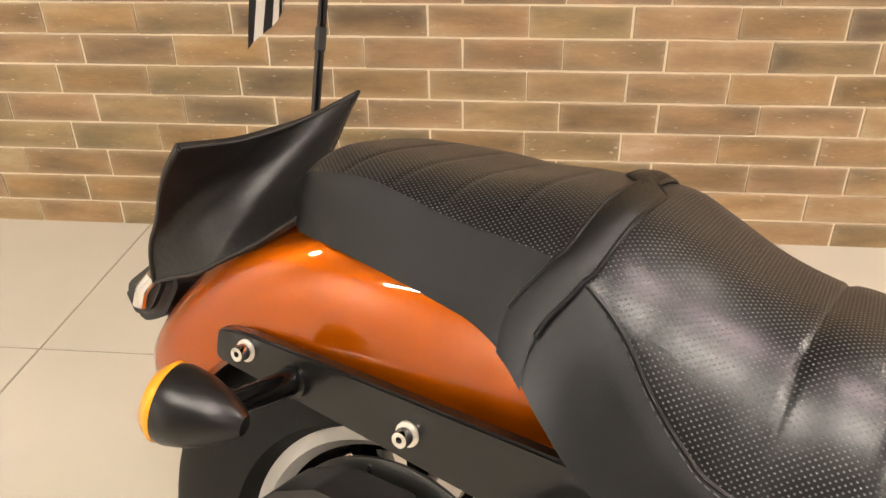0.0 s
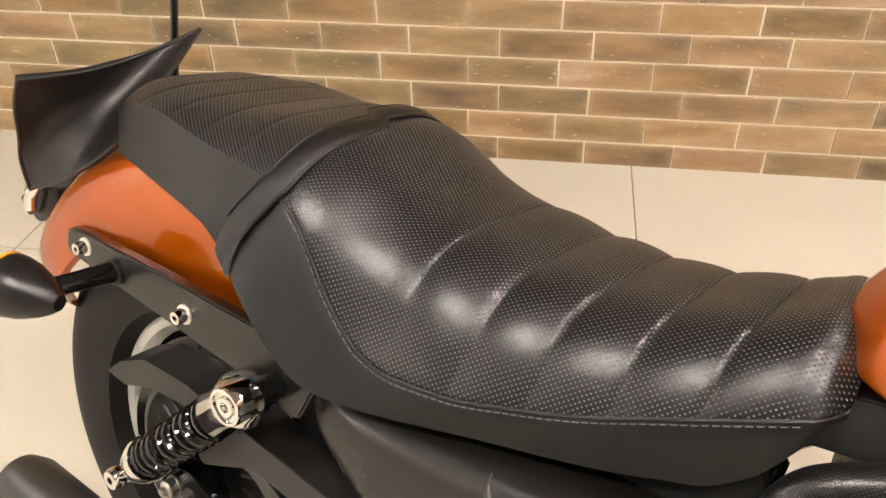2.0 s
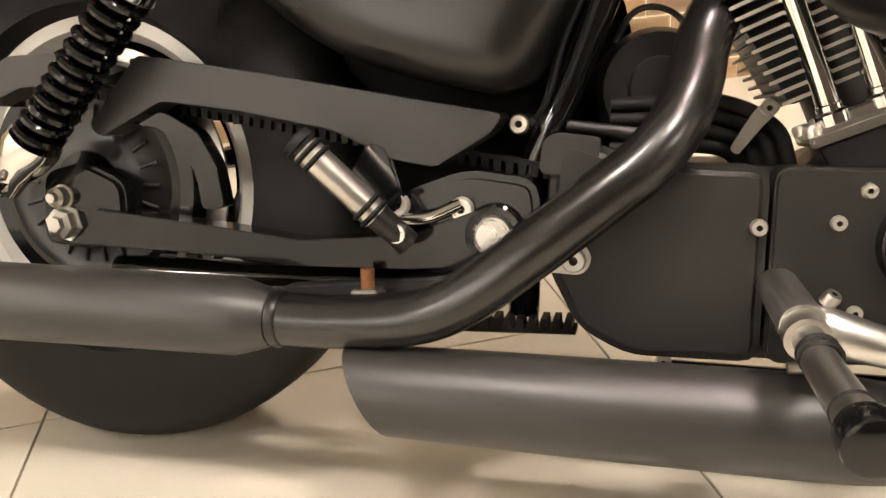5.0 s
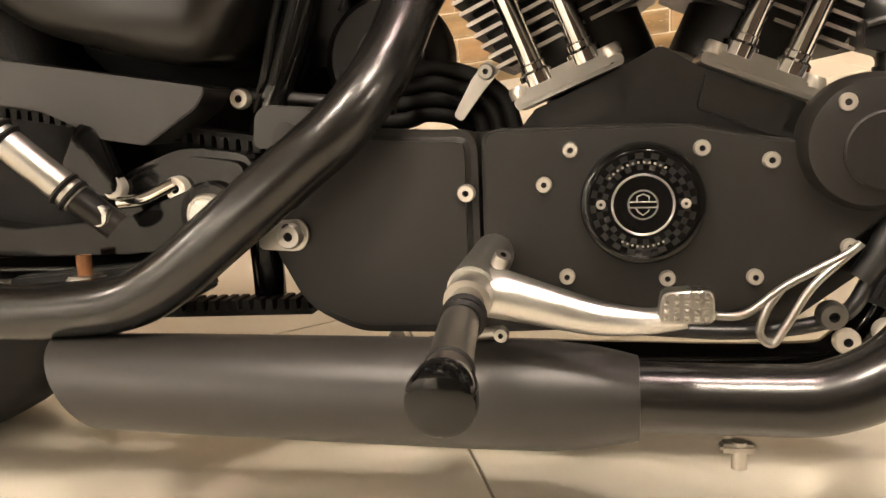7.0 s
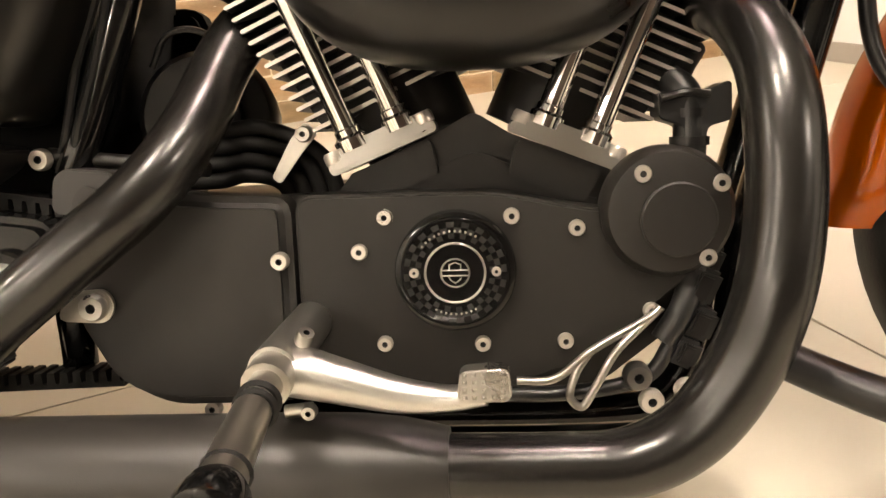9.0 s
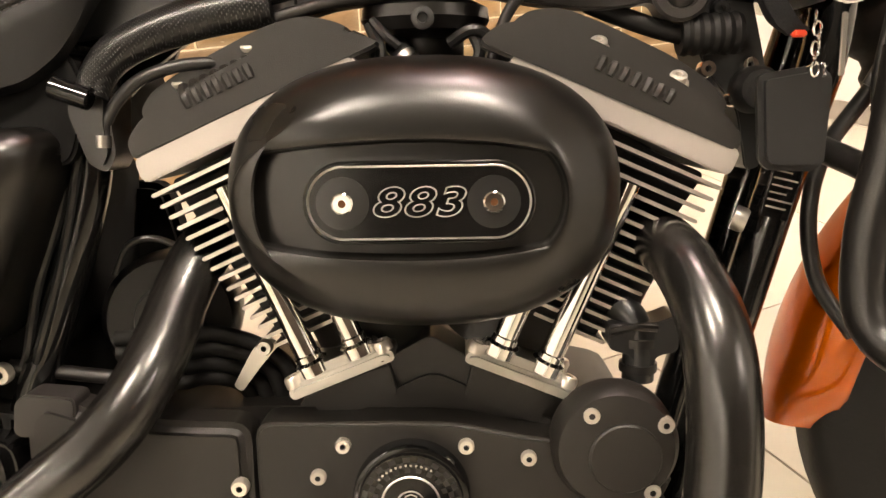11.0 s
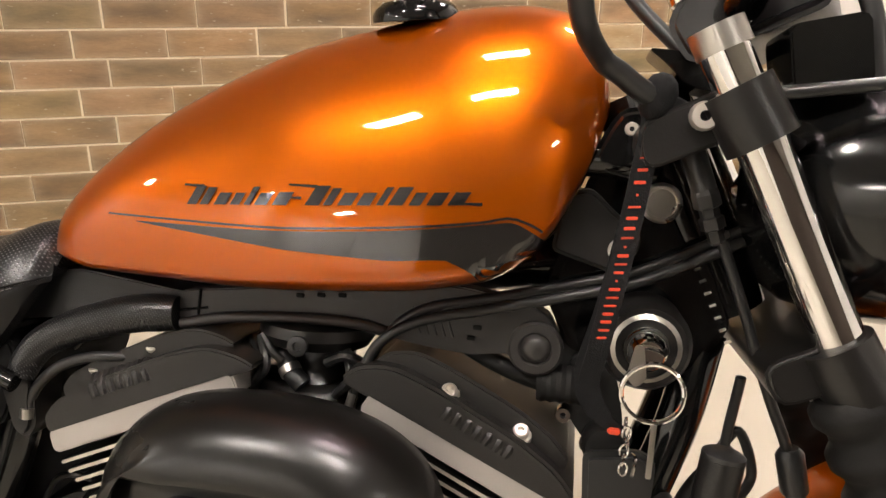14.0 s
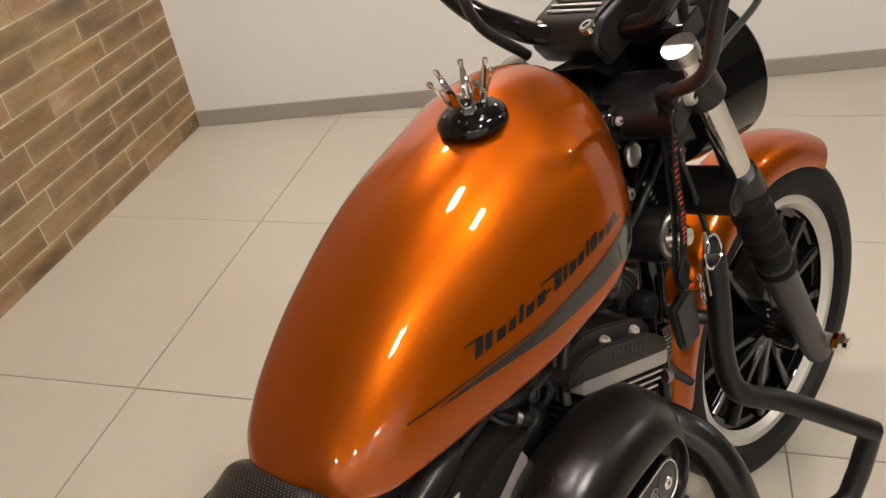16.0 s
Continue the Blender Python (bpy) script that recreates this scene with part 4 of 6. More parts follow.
part("fuel_valve", tube([(0.668, -0.040, 0.634), (0.677, -0.048, 0.622), (0.688, -0.05, 0.612)], 0.0075, 12), PLASTIC, bike)
part("hose_clip", lathe([(-0.003, 0.0086), (0.003, 0.0086)], (0.677, -0.048, 0.622), (0.5, -0.3, -0.6), 14), STEEL, bike)
for pts, r in (([(0.640, -0.035, 0.640), (0.650, -0.05, 0.634), (0.655, -0.052, 0.625), (0.650, -0.04, 0.615)], 0.003), ([(0.706, -0.05, 0.632), (0.722, -0.056, 0.640), (0.735, -0.05, 0.632), (0.740, -0.04, 0.615)], 0.0042), ([(0.655, -0.05, 0.648), (0.663, -0.054, 0.638), (0.672, -0.053, 0.630)], 0.0035)):
    part("small_hose", tube(pts, r, 8), CABLE, bike)
part("intake_pipe", tube([(0.65, -0.02, 0.60), (0.69, -0.04, 0.595), (0.73, -0.02, 0.60)], 0.016, 14), TREE_LOW, bike)
for x in (0.652, 0.718):
    part("small_hose", tube([(x, -0.045, 0.645), (x + 0.008, -0.055, 0.625), (x - 0.002, -0.05, 0.61), (x - 0.01, -0.03, 0.60)], 0.004, 8), CABLE, bike)

# tank cap in the form of a crown
CAP = Vector((0.752, -0.034, 0.8835))
up = Vector((-0.1, -0.14, 0.95)).normalized()
cap = part("fuel_cap", lathe([(0, 0.031), (0.005, 0.031), (0.009, 0.029), (0.013, 0.024), (0.015, 0.016), (0.0155, 0.0)], CAP, up, 40), GLOSS, bike, "gloss black filler cap with chrome crown")
seat_at = CAP + up * 0.0135
side = up.orthogonal().normalized()
other = up.cross(side)
own = bmesh.new()
inner, outer = [], []
for k in range(140):
    a = math.tau * k / 140
    d = math.cos(a) * side + math.sin(a) * other
    peak = abs(math.cos(a * 3.5 + 0.4))            # seven points with round hollows between
    h = 0.008 + 0.022 * max(0.0, (peak - 0.45) / 0.55) ** 2.6
    for store, shrink in ((outer, 0.0), (inner, 0.0022)):
        store.append([seat_at + d * (0.0165 + 0.011 * (f * h / 0.03) ** 1.5 - shrink) + up * f * h for f in (0, 0.3, 0.6, 0.85, 1)])
rows = [ring(own, [col[i] for col in outer]) for i in range(5)] + [ring(own, [col[i] for col in inner]) for i in (4, 3, 2, 1, 0)]
rows.append(rows[0])
skin(own, rows, caps=False)
part("crown", own, CHROME, cap, "polished chrome crown")
for k in range(7):
    a = (math.pi * k - 0.4) / 3.5
    d = math.cos(a) * side + math.sin(a) * other
    tip = seat_at + d * 0.0268 + up * 0.0305
    part("crown_tip", lathe([(-0.004, 0.0012), (-0.001, 0.0024), (0.002, 0.0026), (0.003, 0.0016), (0.003, 0)], tip, up + d * 0.5, 12), CHROME, cap)
    part("cap_stud", lathe([(-0.0015, 0.0), (0, 0.0016), (0.0015, 0)], seat_at + d * 0.0225 - up * 0.0005, up, 8), STEEL, cap)


# graphics that follow the tank's right-hand skin
def tank_y(x, z):
    lo, hi = -math.pi / 2, math.pi / 2
    for _ in range(40):
        mid = (lo + hi) / 2
        lo, hi = (mid, hi) if tank_point(x, mid).z < z else (lo, mid)
    return tank_point(x, lo).y


def decal(name, top, low, mat, lift=0.0007, label="", n=60):
    own = bmesh.new()
    rows = []
    x0, x1 = max(top[0][0], low[0][0]), min(top[-1][0], low[-1][0])
    for x in np.linspace(x0, x1, n):
        zt, zl = along(top, x), along(low, x)
        rows.append(ring(own, [(x, tank_y(x, z) - lift, z) for z in np.linspace(zl, zt, 6)]))
    skin(own, rows, close=False)
    return part(name, own, mat, fuel_tank, label)


SWOOSH_TOP = [(0.570, 0.7275), (0.677, 0.7335), (0.754, 0.7405), (0.82, 0.750), (0.837, 0.7535), (0.851, 0.748), (0.868, 0.738)]
decal("tank_stripe", [(0.572, 0.7285), *SWOOSH_TOP[1:4], (0.835, 0.7525)], [(0.572, 0.728), (0.654, 0.724), (0.704, 0.722), (0.755, 0.722), (0.802, 0.726), (0.815, 0.724), (0.835, 0.72)], BLACK_DECAL, label="black swoosh on the tank side")
decal("tank_panel", [(0.80, 0.7465), (0.82, 0.749), (0.837, 0.7525), (0.851, 0.747), (0.868, 0.735)], [(0.80, 0.7258), (0.815, 0.719), (0.824, 0.707), (0.84, 0.713), (0.868, 0.734)], BLACK_DECAL, 0.001, "black end of the tank swoosh")
decal("pin_stripe", [(0.5455, 0.7318), (0.677, 0.7363), (0.754, 0.7433), (0.82, 0.7523), (0.837, 0.756), (0.851, 0.752), (0.868, 0.741)], [(0.5455, 0.7305), (0.677, 0.7347), (0.754, 0.7417), (0.82, 0.7507), (0.837, 0.7544), (0.851, 0.7504), (0.868, 0.7394)], BLACK_DECAL, label="thin pin stripe")
# the maker's script as plain slanted blocks
BLOCKS = [(0.0, 1.25, 0.008), (0.0105, 1.15, 0.007), (0.0225, 0.8, 0.0095), (0.0355, 0.8, 0.0075), (0.0465, 1.2, 0.0048), (0.0545, 0.8, 0.0095), (0.068, 0.85, 0.0105),
          (0.0915, 1.25, 0.010), (0.104, 1.1, 0.006), (0.114, 0.8, 0.0095), (0.127, 0.8, 0.009), (0.140, 1.15, 0.0048), (0.148, 1.15, 0.0095), (0.1615, 0.8, 0.0075), (0.173, 0.8, 0.0095), (0.1865, 0.8, 0.0095)]
for u, h, w in BLOCKS:
    x, hh = 0.614 + u * 0.985, 0.0105 * h
    z = 0.7447 + (x - 0.617) * 0.088
    own, rows = bmesh.new(), []
    for f in np.linspace(0, 1, 5):
        rows.append(ring(own, [(x + 0.55 * hh * f + e * w, tank_y(x + 0.55 * hh * f + e * w, z + hh * f) - 0.0009, z + hh * f + 0.088 * e * w) for e in (0, 0.33, 0.67, 1)]))
    part("script_stroke", skin(own, rows, close=False), BLACK_DECAL, fuel_tank)
for x0, x1, dz in ((0.6105, 0.627, 0.0128), (0.692, 0.712, 0.0128), (0.805, 0.819, 0.0005), (0.6925, 0.7015, 0.0045)):
    z0 = 0.7447 + (x0 - 0.617) * 0.088 + dz
    decal("script_flourish", [(x0, z0 + 0.0012), (x1, z0 + 0.002)], [(x0, z0), (x1, z0)], BLACK_DECAL, 0.0009, n=8)

# shock absorber
ST, SB = Vector((0.130, -0.140, 0.5456)), Vector((-0.0485, -0.118, 0.356))
ax = (SB - ST).normalized()
L = (SB - ST).length
SMOKED = material("smoked chrome", (0.66, 0.65, 0.62), 0.07, 1.0, rough_vary=0.04)
shock = part("shock_absorber", tube([ST + ax * 0.02, SB - ax * 0.01], 0.0105, 20), GLOSS, bike, "chrome and black coil-over shock absorber")
part("upper_shroud", lathe([(-0.004, 0.010), (0.002, 0.017), (0.006, 0.0195), (0.012, 0.0205), (0.015, 0.0225), (0.018, 0.0230), (0.021, 0.0222), (0.023, 0.0215), (0.052, 0.0218), (0.054, 0.0205), (0.054, 0.012)], ST, ax, 32), SMOKED, shock, "smoked chrome upper shroud")
part("lower_clevis", lathe([(-0.052, 0.022), (-0.045, 0.023), (-0.03, 0.0205), (-0.012, 0.014), (0.006, 0.012), (0.012, 0.0)], SB, ax, 24), CHROME, shock, "chrome lower clevis")
coil, turns = [], 12.5
u = ax.orthogonal().normalized()
v = ax.cross(u)
for k in range(int(turns * 16) + 1):
    a = math.tau * k / 16
    f = k / (turns * 16)
    coil.append(ST + ax * (0.055 + f * (L - 0.055 - 0.05)) + (0.0160 + 0.001 * f) * (math.cos(a) * u + math.sin(a) * v))
part("coil_spring", tube(coil, 0.0040, 8, 1, smooth=False), GLOSS, shock, "gloss black coil spring")
part("top_washer", lathe([(-0.006, 0.0155), (-0.024, 0.0155), (-0.027, 0.0145), (-0.027, 0.0122), (-0.0235, 0.0115), (-0.0235, 0.0085), (-0.027, 0.0075), (-0.027, 0.004), (-0.024, 0.0036), (-0.024, 0.0)], ST, (0, 1, 0), 32), CHROME, shock)
part("top_stud", tube([ST + Vector((0.014, 0.06, 0.009)), ST + Vector((0.010, -0.008, 0.005))], 0.0115, 18), GLOSS, shock)
screw("shock_bolt", SB + Vector((0, -0.012, 0)), 0.011, parent=shock, mat=CHROME, deep=0.012)

# swing arm, belt and guards
arm = part("swing_arm", plate(rounded([(0.018, 0.334), (0.066, 0.3295), (0.141, 0.322), (0.21, 0.3135), (0.30, 0.321), (0.372, 0.348), (0.372, 0.300), (0.30, 0.294), (0.2034, 0.2925), (0.09, 0.3005), (0.026, 0.302)], 0.004), -0.100, -0.072, 0.005, rows=3), GLOSS, bike, "gloss black box-section swing arm")
part("axle_plate", plate(rounded([(-0.039, 0.302), (-0.034, 0.364), (0.006, 0.374), (0.046, 0.357), (0.046, 0.312), (0.016, 0.297)], 0.012), -0.095, -0.075, 0.004), GLOSS, arm)
for x, z, r in ((-0.012, 0.3205, 0.0135), (-0.0135, 0.3435, 0.0088), (0.022, 0.342, 0.0085)):
    nut = part("axle_nut", lathe([(0, r * 1.25), (0.003, r * 1.25), (0.003, r), (0.012, r), (0.014, r * 0.6), (0.018, r * 0.5), (0.018, 0)], (x, -0.094 if x < 0 else -0.07, z), (0, -1, 0), 6 if r > 0.012 else 12), STEEL if x < 0 else GUARD, arm)
    nut.data.shade_flat()
pivot = part("pivot_plate", plate(rounded([(0.285, 0.315), (0.29, 0.352), (0.345, 0.372), (0.40, 0.365), (0.405, 0.31), (0.37, 0.285), (0.31, 0.29)], 0.014), -0.092, -0.06, 0.006), GLOSS, bike, "gloss black pivot plate")
part("pivot_cap", lathe([(0, 0.024), (0.006, 0.024), (0.008, 0.022), (0.008, 0.0165), (0.006, 0.016), (0.006, 0)], (0.3685, -0.092, 0.323), (0, -1, 0), 28), GLOSS, pivot)
part("pivot_bolt", lathe([(0, 0.0158), (0.004, 0.0158), (0.0065, 0.0145), (0.0062, 0.0128), (0.0075, 0.0118), (0.008, 0)], (0.3685, -0.0985, 0.323), (0, -1, 0), 28), ALUMINIUM, pivot, "silver pivot cap with a chamfered rim")
for x, z in ((0.292, 0.344), (0.343, 0.342)):
    screw("pivot_screw", (x, -0.092, z), 0.0095, parent=pivot)
part("chrome_brace", tube([(0.298, -0.10, 0.333), (0.32, -0.102, 0.336), (0.343, -0.098, 0.346)], 0.005, 10), CHROME, pivot)
pulley = part("rear_pulley", lathe([(-0.012, 0.105), (0.012, 0.105), (0.012, 0.09), (0.006, 0.085), (0.006, 0.04), (-0.006, 0.04), (-0.006, 0.085), (-0.012, 0.09)], (RA[0], -0.052, RA[1]), sides=56, closed=True), GLOSS, rear, "black belt pulley")
belt = part("drive_belt", plate([(-0.02, 0.443), (0.43, 0.372), (0.43, 0.368), (-0.02, 0.439)], -0.066, -0.042, 0), RUBBER, bike, "toothed rubber drive belt")
lower_run = part("belt_return", plate([(-0.02, 0.229), (0.43, 0.244), (0.43, 0.240), (-0.02, 0.225)], -0.066, -0.042, 0), RUBBER, belt)
for run in (belt, lower_run):
    own = bmesh.new()
    for k in range(44):
        x = 0.0 + 0.0098 * k
        z, d = (0.443 - (x + 0.02) * 0.158, -1) if run is belt else (0.229 + (x + 0.02) * 0.0333, 1)
        plate([(x, z + d * 0.0105 - 0.002), (x + 0.0052, z + d * 0.0105 - 0.002), (x + 0.0062, z - 0.002), (x - 0.001, z - 0.002)], -0.066, -0.042, 0, own)
    tagged(part("belt_teeth", own, RUBBER, run), kind="stuff")
part("belt_guard", plate(rounded([(0.07, 0.462), (0.179, 0.446), (0.375, 0.414), (0.366, 0.400), (0.323, 0.374), (0.287, 0.380), (0.24, 0.402), (0.16, 0.417), (0.09, 0.425), (0.03, 0.395), (0.02, 0.405), (0.05, 0.44)], 0.005), -0.099, -0.055, 0.003), GUARD, bike, "grey plastic belt guard")
part("guard_tail", plate(rounded([(-0.117, 0.4247), (-0.098, 0.444), (-0.06, 0.464), (0.0, 0.466), (0.06, 0.452), (0.03, 0.443), (-0.05, 0.437), (-0.09, 0.421)], 0.004), -0.094, -0.05, 0.002), GUARD, bike, "curved grey tail of the belt guard")
part("guard_brace", plate(rounded([(0.040, 0.408), (0.06, 0.4165), (0.085, 0.4155), (0.1146, 0.3995), (0.1305, 0.372), (0.137, 0.336), (0.116, 0.334), (0.112, 0.360), (0.100, 0.386), (0.078, 0.403)], 0.006), -0.086, -0.068, 0.004, rows=3), GLOSS, bike, "curved gloss black guard brace")
part("pulley_face", lathe([(0, 0.094), (-0.006, 0.092), (-0.008, 0.085), (-0.004, 0.078), (-0.004, 0.042), (-0.008, 0.036), (-0.008, 0)], (RA[0], -0.058, RA[1]), (0, 1, 0), 48), TREE_LOW, pulley)
# raised grey bars stand for the glints at the pulley's radial slots
for k in range(22):
    a = math.tau * k / 22
    c, d = math.cos(a), math.sin(a)
    part("slot_glint", tube([(RA[0] + r * c, -0.0635, RA[1] + r * d) for r in (0.055, 0.072)], 0.0017, 8, 1), GUARD, pulley, "raised grey bar for the glint at a radial slot")
caliper = part("brake_caliper", plate(rounded([(0.115, 0.30), (0.112, 0.335), (0.13, 0.365), (0.16, 0.372), (0.176, 0.35), (0.172, 0.30)], 0.01), -0.035, 0.03, 0.006), TREE_LOW, bike, "black rear brake caliper")
part("brake_hose", tube([(0.15, -0.03, 0.365), (0.20, -0.045, 0.35), (0.26, -0.05, 0.335), (0.33, -0.05, 0.36)], 0.0045, 10), CABLE, bike)
part("lower_tube", tube([(0.02, -0.07, 0.275), (0.20, -0.07, 0.275), (0.35, -0.07, 0.28)], 0.014), GLOSS, bike, "gloss black frame tube")
part("exhaust_bracket", plate(rounded([(0.19, 0.275), (0.34, 0.29), (0.37, 0.27), (0.33, 0.25), (0.2, 0.255)], 0.01), -0.10, -0.085, 0.003), PLASTIC, bike)
stud = part("stud", tube([(0.273, -0.115, 0.275), (0.273, -0.115, 0.296)], 0.0055, 10), RUST, bike, "rusty exhaust stud")
part("stud_nut", box(0.262, 0.285, -0.125, -0.105, 0.272, 0.281, 0.002), STEEL, stud)
peg = part("passenger_peg", tube([(0.236, -0.15, 0.392), (0.288, -0.135, 0.340)], 0.0115, 18), STEEL, bike, "folded satin silver passenger footrest")
for f in (0.0, 0.1, 0.2, 0.86, 0.96):
    q = Vector((0.236, -0.15, 0.392)).lerp(Vector((0.288, -0.135, 0.340)), f)
    part("rubber_ring", lathe([(-0.002, 0.0125), (0, 0.014), (0.002, 0.0125)], q, (0.052, 0.015, -0.052), 18), RUBBER, peg)
part("peg_end", lathe([(-0.008, 0.004), (-0.006, 0.012), (0, 0.0135), (0.004, 0.012)], (0.236, -0.15, 0.392), (0.052, 0.015, -0.052), 18), RUBBER, peg)
part("peg_clevis", tube([(0.285, -0.135, 0.343), (0.308, -0.122, 0.318)], 0.0105, 12), TREE_LOW, peg)
screw("clevis_pin", (0.302, -0.128, 0.327), 0.0085, parent=peg, mat=ALUMINIUM)
part("peg_bracket", plate(rounded([(0.25, 0.36), (0.27, 0.395), (0.285, 0.39), (0.30, 0.345), (0.29, 0.335)], 0.006), -0.10, -0.09, 0.002), GLOSS, bike)

# exhaust fittings
part("pipe_joint", lathe([(-0.004, 0.0215), (0, 0.0228), (0.004, 0.0215)], (0.21, -0.14, 0.259), (1, 0, 0), 24), MATTE, rear_pipe)
bolt = part("drain_bolt", tube([(0.734, -0.13, 0.178), (0.734, -0.13, 0.160)], 0.005, 10), STEEL, bike, "hanging bolt under the exhaust")
part("bolt_head", box(0.722, 0.744, -0.136, -0.124, 0.171, 0.177, 0.002), STEEL, bolt)

# gearcase details
case = bpy.data.objects["gearcase_cover"]
sprocket = bpy.data.objects["sprocket_cover"]
for x, z, s in ((0.629, 0.361, 0.0056), (0.611, 0.338, 0.0056), (0.714, 0.360, 0.0056), (0.757, 0.351, 0.0056), (0.626, 0.274, 0.0055), (0.693, 0.273, 0.0055), (0.749, 0.274, 0.0055), (0.806, 0.294, 0.0055)):
    screw("case_screw", (x, -0.0825, z), s, parent=case, deep=0.005)
for x, z in ((0.558, 0.334), (0.498, 0.225)):
    screw("case_screw", (x, -0.0875 if z > 0.3 else -0.07, z), 0.0062, parent=sprocket)
tab = part("cover_tab", plate(rounded([(0.40, 0.296), (0.41, 0.316), (0.437, 0.318), (0.443, 0.306), (0.436, 0.294)], 0.008), -0.094, -0.089, 0.001), STEEL, sprocket)
screw("tab_screw", (0.429, -0.094, 0.306), 0.0095, parent=tab, mat=ALUMINIUM)

cam_cover = part("cam_cover", lathe([(0.0, 0.043), (-0.018, 0.043), (-0.024, 0.039), (-0.025, 0.034), (-0.025, 0.0)], (0.815, -0.072, 0.361), (0, 1, 0), 48), WRINKLE, bike, "round black nose cone cover")
part("cam_disc", lathe([(0.0, 0.0245), (-0.0022, 0.0245), (-0.0034, 0.0232), (-0.0034, 0)], (0.8205, -0.0965, 0.3562), (0, 1, 0), 40), WRINKLE, cam_cover)
for x, z in ((0.7976, 0.386), (0.847, 0.379), (0.8395, 0.331)):
    screw("cam_screw", (x, -0.093, z), 0.006, parent=cam_cover, deep=0.005)
timer = part("timer_cover", lathe([(0.0, 0.0405), (-0.011, 0.0405), (-0.0135, 0.0395), (-0.0142, 0.0375), (-0.0142, 0.0360), (-0.0165, 0.0350), (-0.0165, 0.0)], (0.676, -0.082, 0.325), (0, 1, 0), 56), GLOSS, bike, "round gloss black timer cover with silver rings")
for r, w in ((0.0205, 0.0008), (0.0100, 0.0006)):
    part("silver_ring", lathe([(-0.0005, r), (-0.0012, r - w), (-0.0005, r - 2 * w), (0.0005, r - w)], (0.676, -0.0988, 0.325), (0, 1, 0), 48, closed=True), ALUMINIUM, timer, "polished silver ring")
own = bmesh.new()
for row in range(3):
    for k in range(0, 40, 2):
        a0, a1 = math.tau * (k + row % 2) / 40, math.tau * (k + row % 2 + 1) / 40
        r0, r1 = 0.0228 + 0.0037 * row, 0.0228 + 0.0037 * (row + 1)
        own.faces.new(ring(own, [(0.676 + r * math.cos(a), -0.0989, 0.325 + r * math.sin(a)) for r, a in ((r0, a0), (r1, a0), (r1, a1), (r0, a1))]))
part("chequered_ring", own, DARK_PRINT, timer, "charcoal chequered print")
for line in ([(0.6672, 0.3232), (0.6848, 0.3232), (0.6848, 0.3268), (0.6672, 0.3268)], [(0.6722, 0.3268), (0.6722, 0.3305), (0.676, 0.3320), (0.6798, 0.3305), (0.6798, 0.3268)], [(0.6715, 0.3232), (0.6728, 0.3205), (0.676, 0.3182), (0.6792, 0.3205), (0.6805, 0.3232)]):
    part("emblem_line", tube([(x, -0.0990, z) for x, z in [*line, line[0]]], 0.0005, 6, 1, smooth=False), ALUMINIUM, timer)
for x in (0.649, 0.703):
    screw("timer_screw", (x, -0.0985, 0.3255), 0.0032, parent=timer, deep=0.002)
for k in range(12):
    a = radians(140 - k * 7.3)
    part("printed_mark", lathe([(0, 0.0009), (-0.0005, 0.0009)], (0.676 + 0.0277 * math.cos(a), -0.0985, 0.325 + 0.0277 * math.sin(a)), (0, 1, 0), 6), GREY_TILE, timer)
for k in range(9):
    a = radians(-118 + k * 7)
    part("printed_mark", lathe([(0, 0.0008), (-0.0005, 0.0008)], (0.676 + 0.0277 * math.cos(a), -0.0985, 0.325 + 0.0277 * math.sin(a)), (0, 1, 0), 6), GREY_TILE, timer)
part("tappet_housing", plate(rounded([(0.588, 0.370), (0.602, 0.388), (0.664, 0.416), (0.690, 0.430), (0.715, 0.414), (0.785, 0.388), (0.792, 0.360), (0.70, 0.372)], 0.006), -0.052, -0.01, 0.005), WRINKLE, bike, "black tappet housing between the cylinders")
for sgn, c in ((-1, (0.627, -0.043, 0.4085)), (1, (0.752, -0.043, 0.4065))):
    place = Matrix.Translation(c) @ Matrix.Rotation(radians(22 * sgn), 4, "Y")
    block = part("tappet_block", plate(rounded([(-0.039, -0.006), (0.039, -0.006), (0.040, 0.001), (0.033, 0.004), (-0.033, 0.004), (-0.040, 0.001)], 0.003), -0.03, 0.028, 0.003), ALUMINIUM, bike, "bright cast tappet block", at=place)
    part("upper_flange", plate(rounded([(-0.030, 0.003), (0.030, 0.003), (0.027, 0.011), (-0.027, 0.011)], 0.003), -0.026, 0.022, 0.003), ALUMINIUM, block, at=place)
    for x in (-0.034, 0.034):
        for y in (-0.022, 0.018):
            part("block_screw", lathe([(0, 0.0068), (0.006, 0.0068), (0.008, 0.0055), (0.008, 0.003), (0.005, 0.0028), (0.005, 0)], (x, y, 0.002), (0, 0, 1), 12), BRIGHT, block, at=place)
    for x in (-0.018, 0.017):
        part("pushrod_tube", lathe([(0.006, 0.0122), (0.014, 0.0122), (0.016, 0.0095), (0.020, 0.0095), (0.021, 0.0085), (0.15, 0.0085)], (x, -0.018, 0), (-0.0, -0.06, 1), 22), CHROME, block, "chrome pushrod tube", at=place)
    part("housing_pad", plate(rounded([(-0.028, -0.034), (0.028, -0.034), (0.032, -0.009), (-0.032, -0.009)], 0.004), -0.016, 0.02, 0.003), WRINKLE, block, at=place)

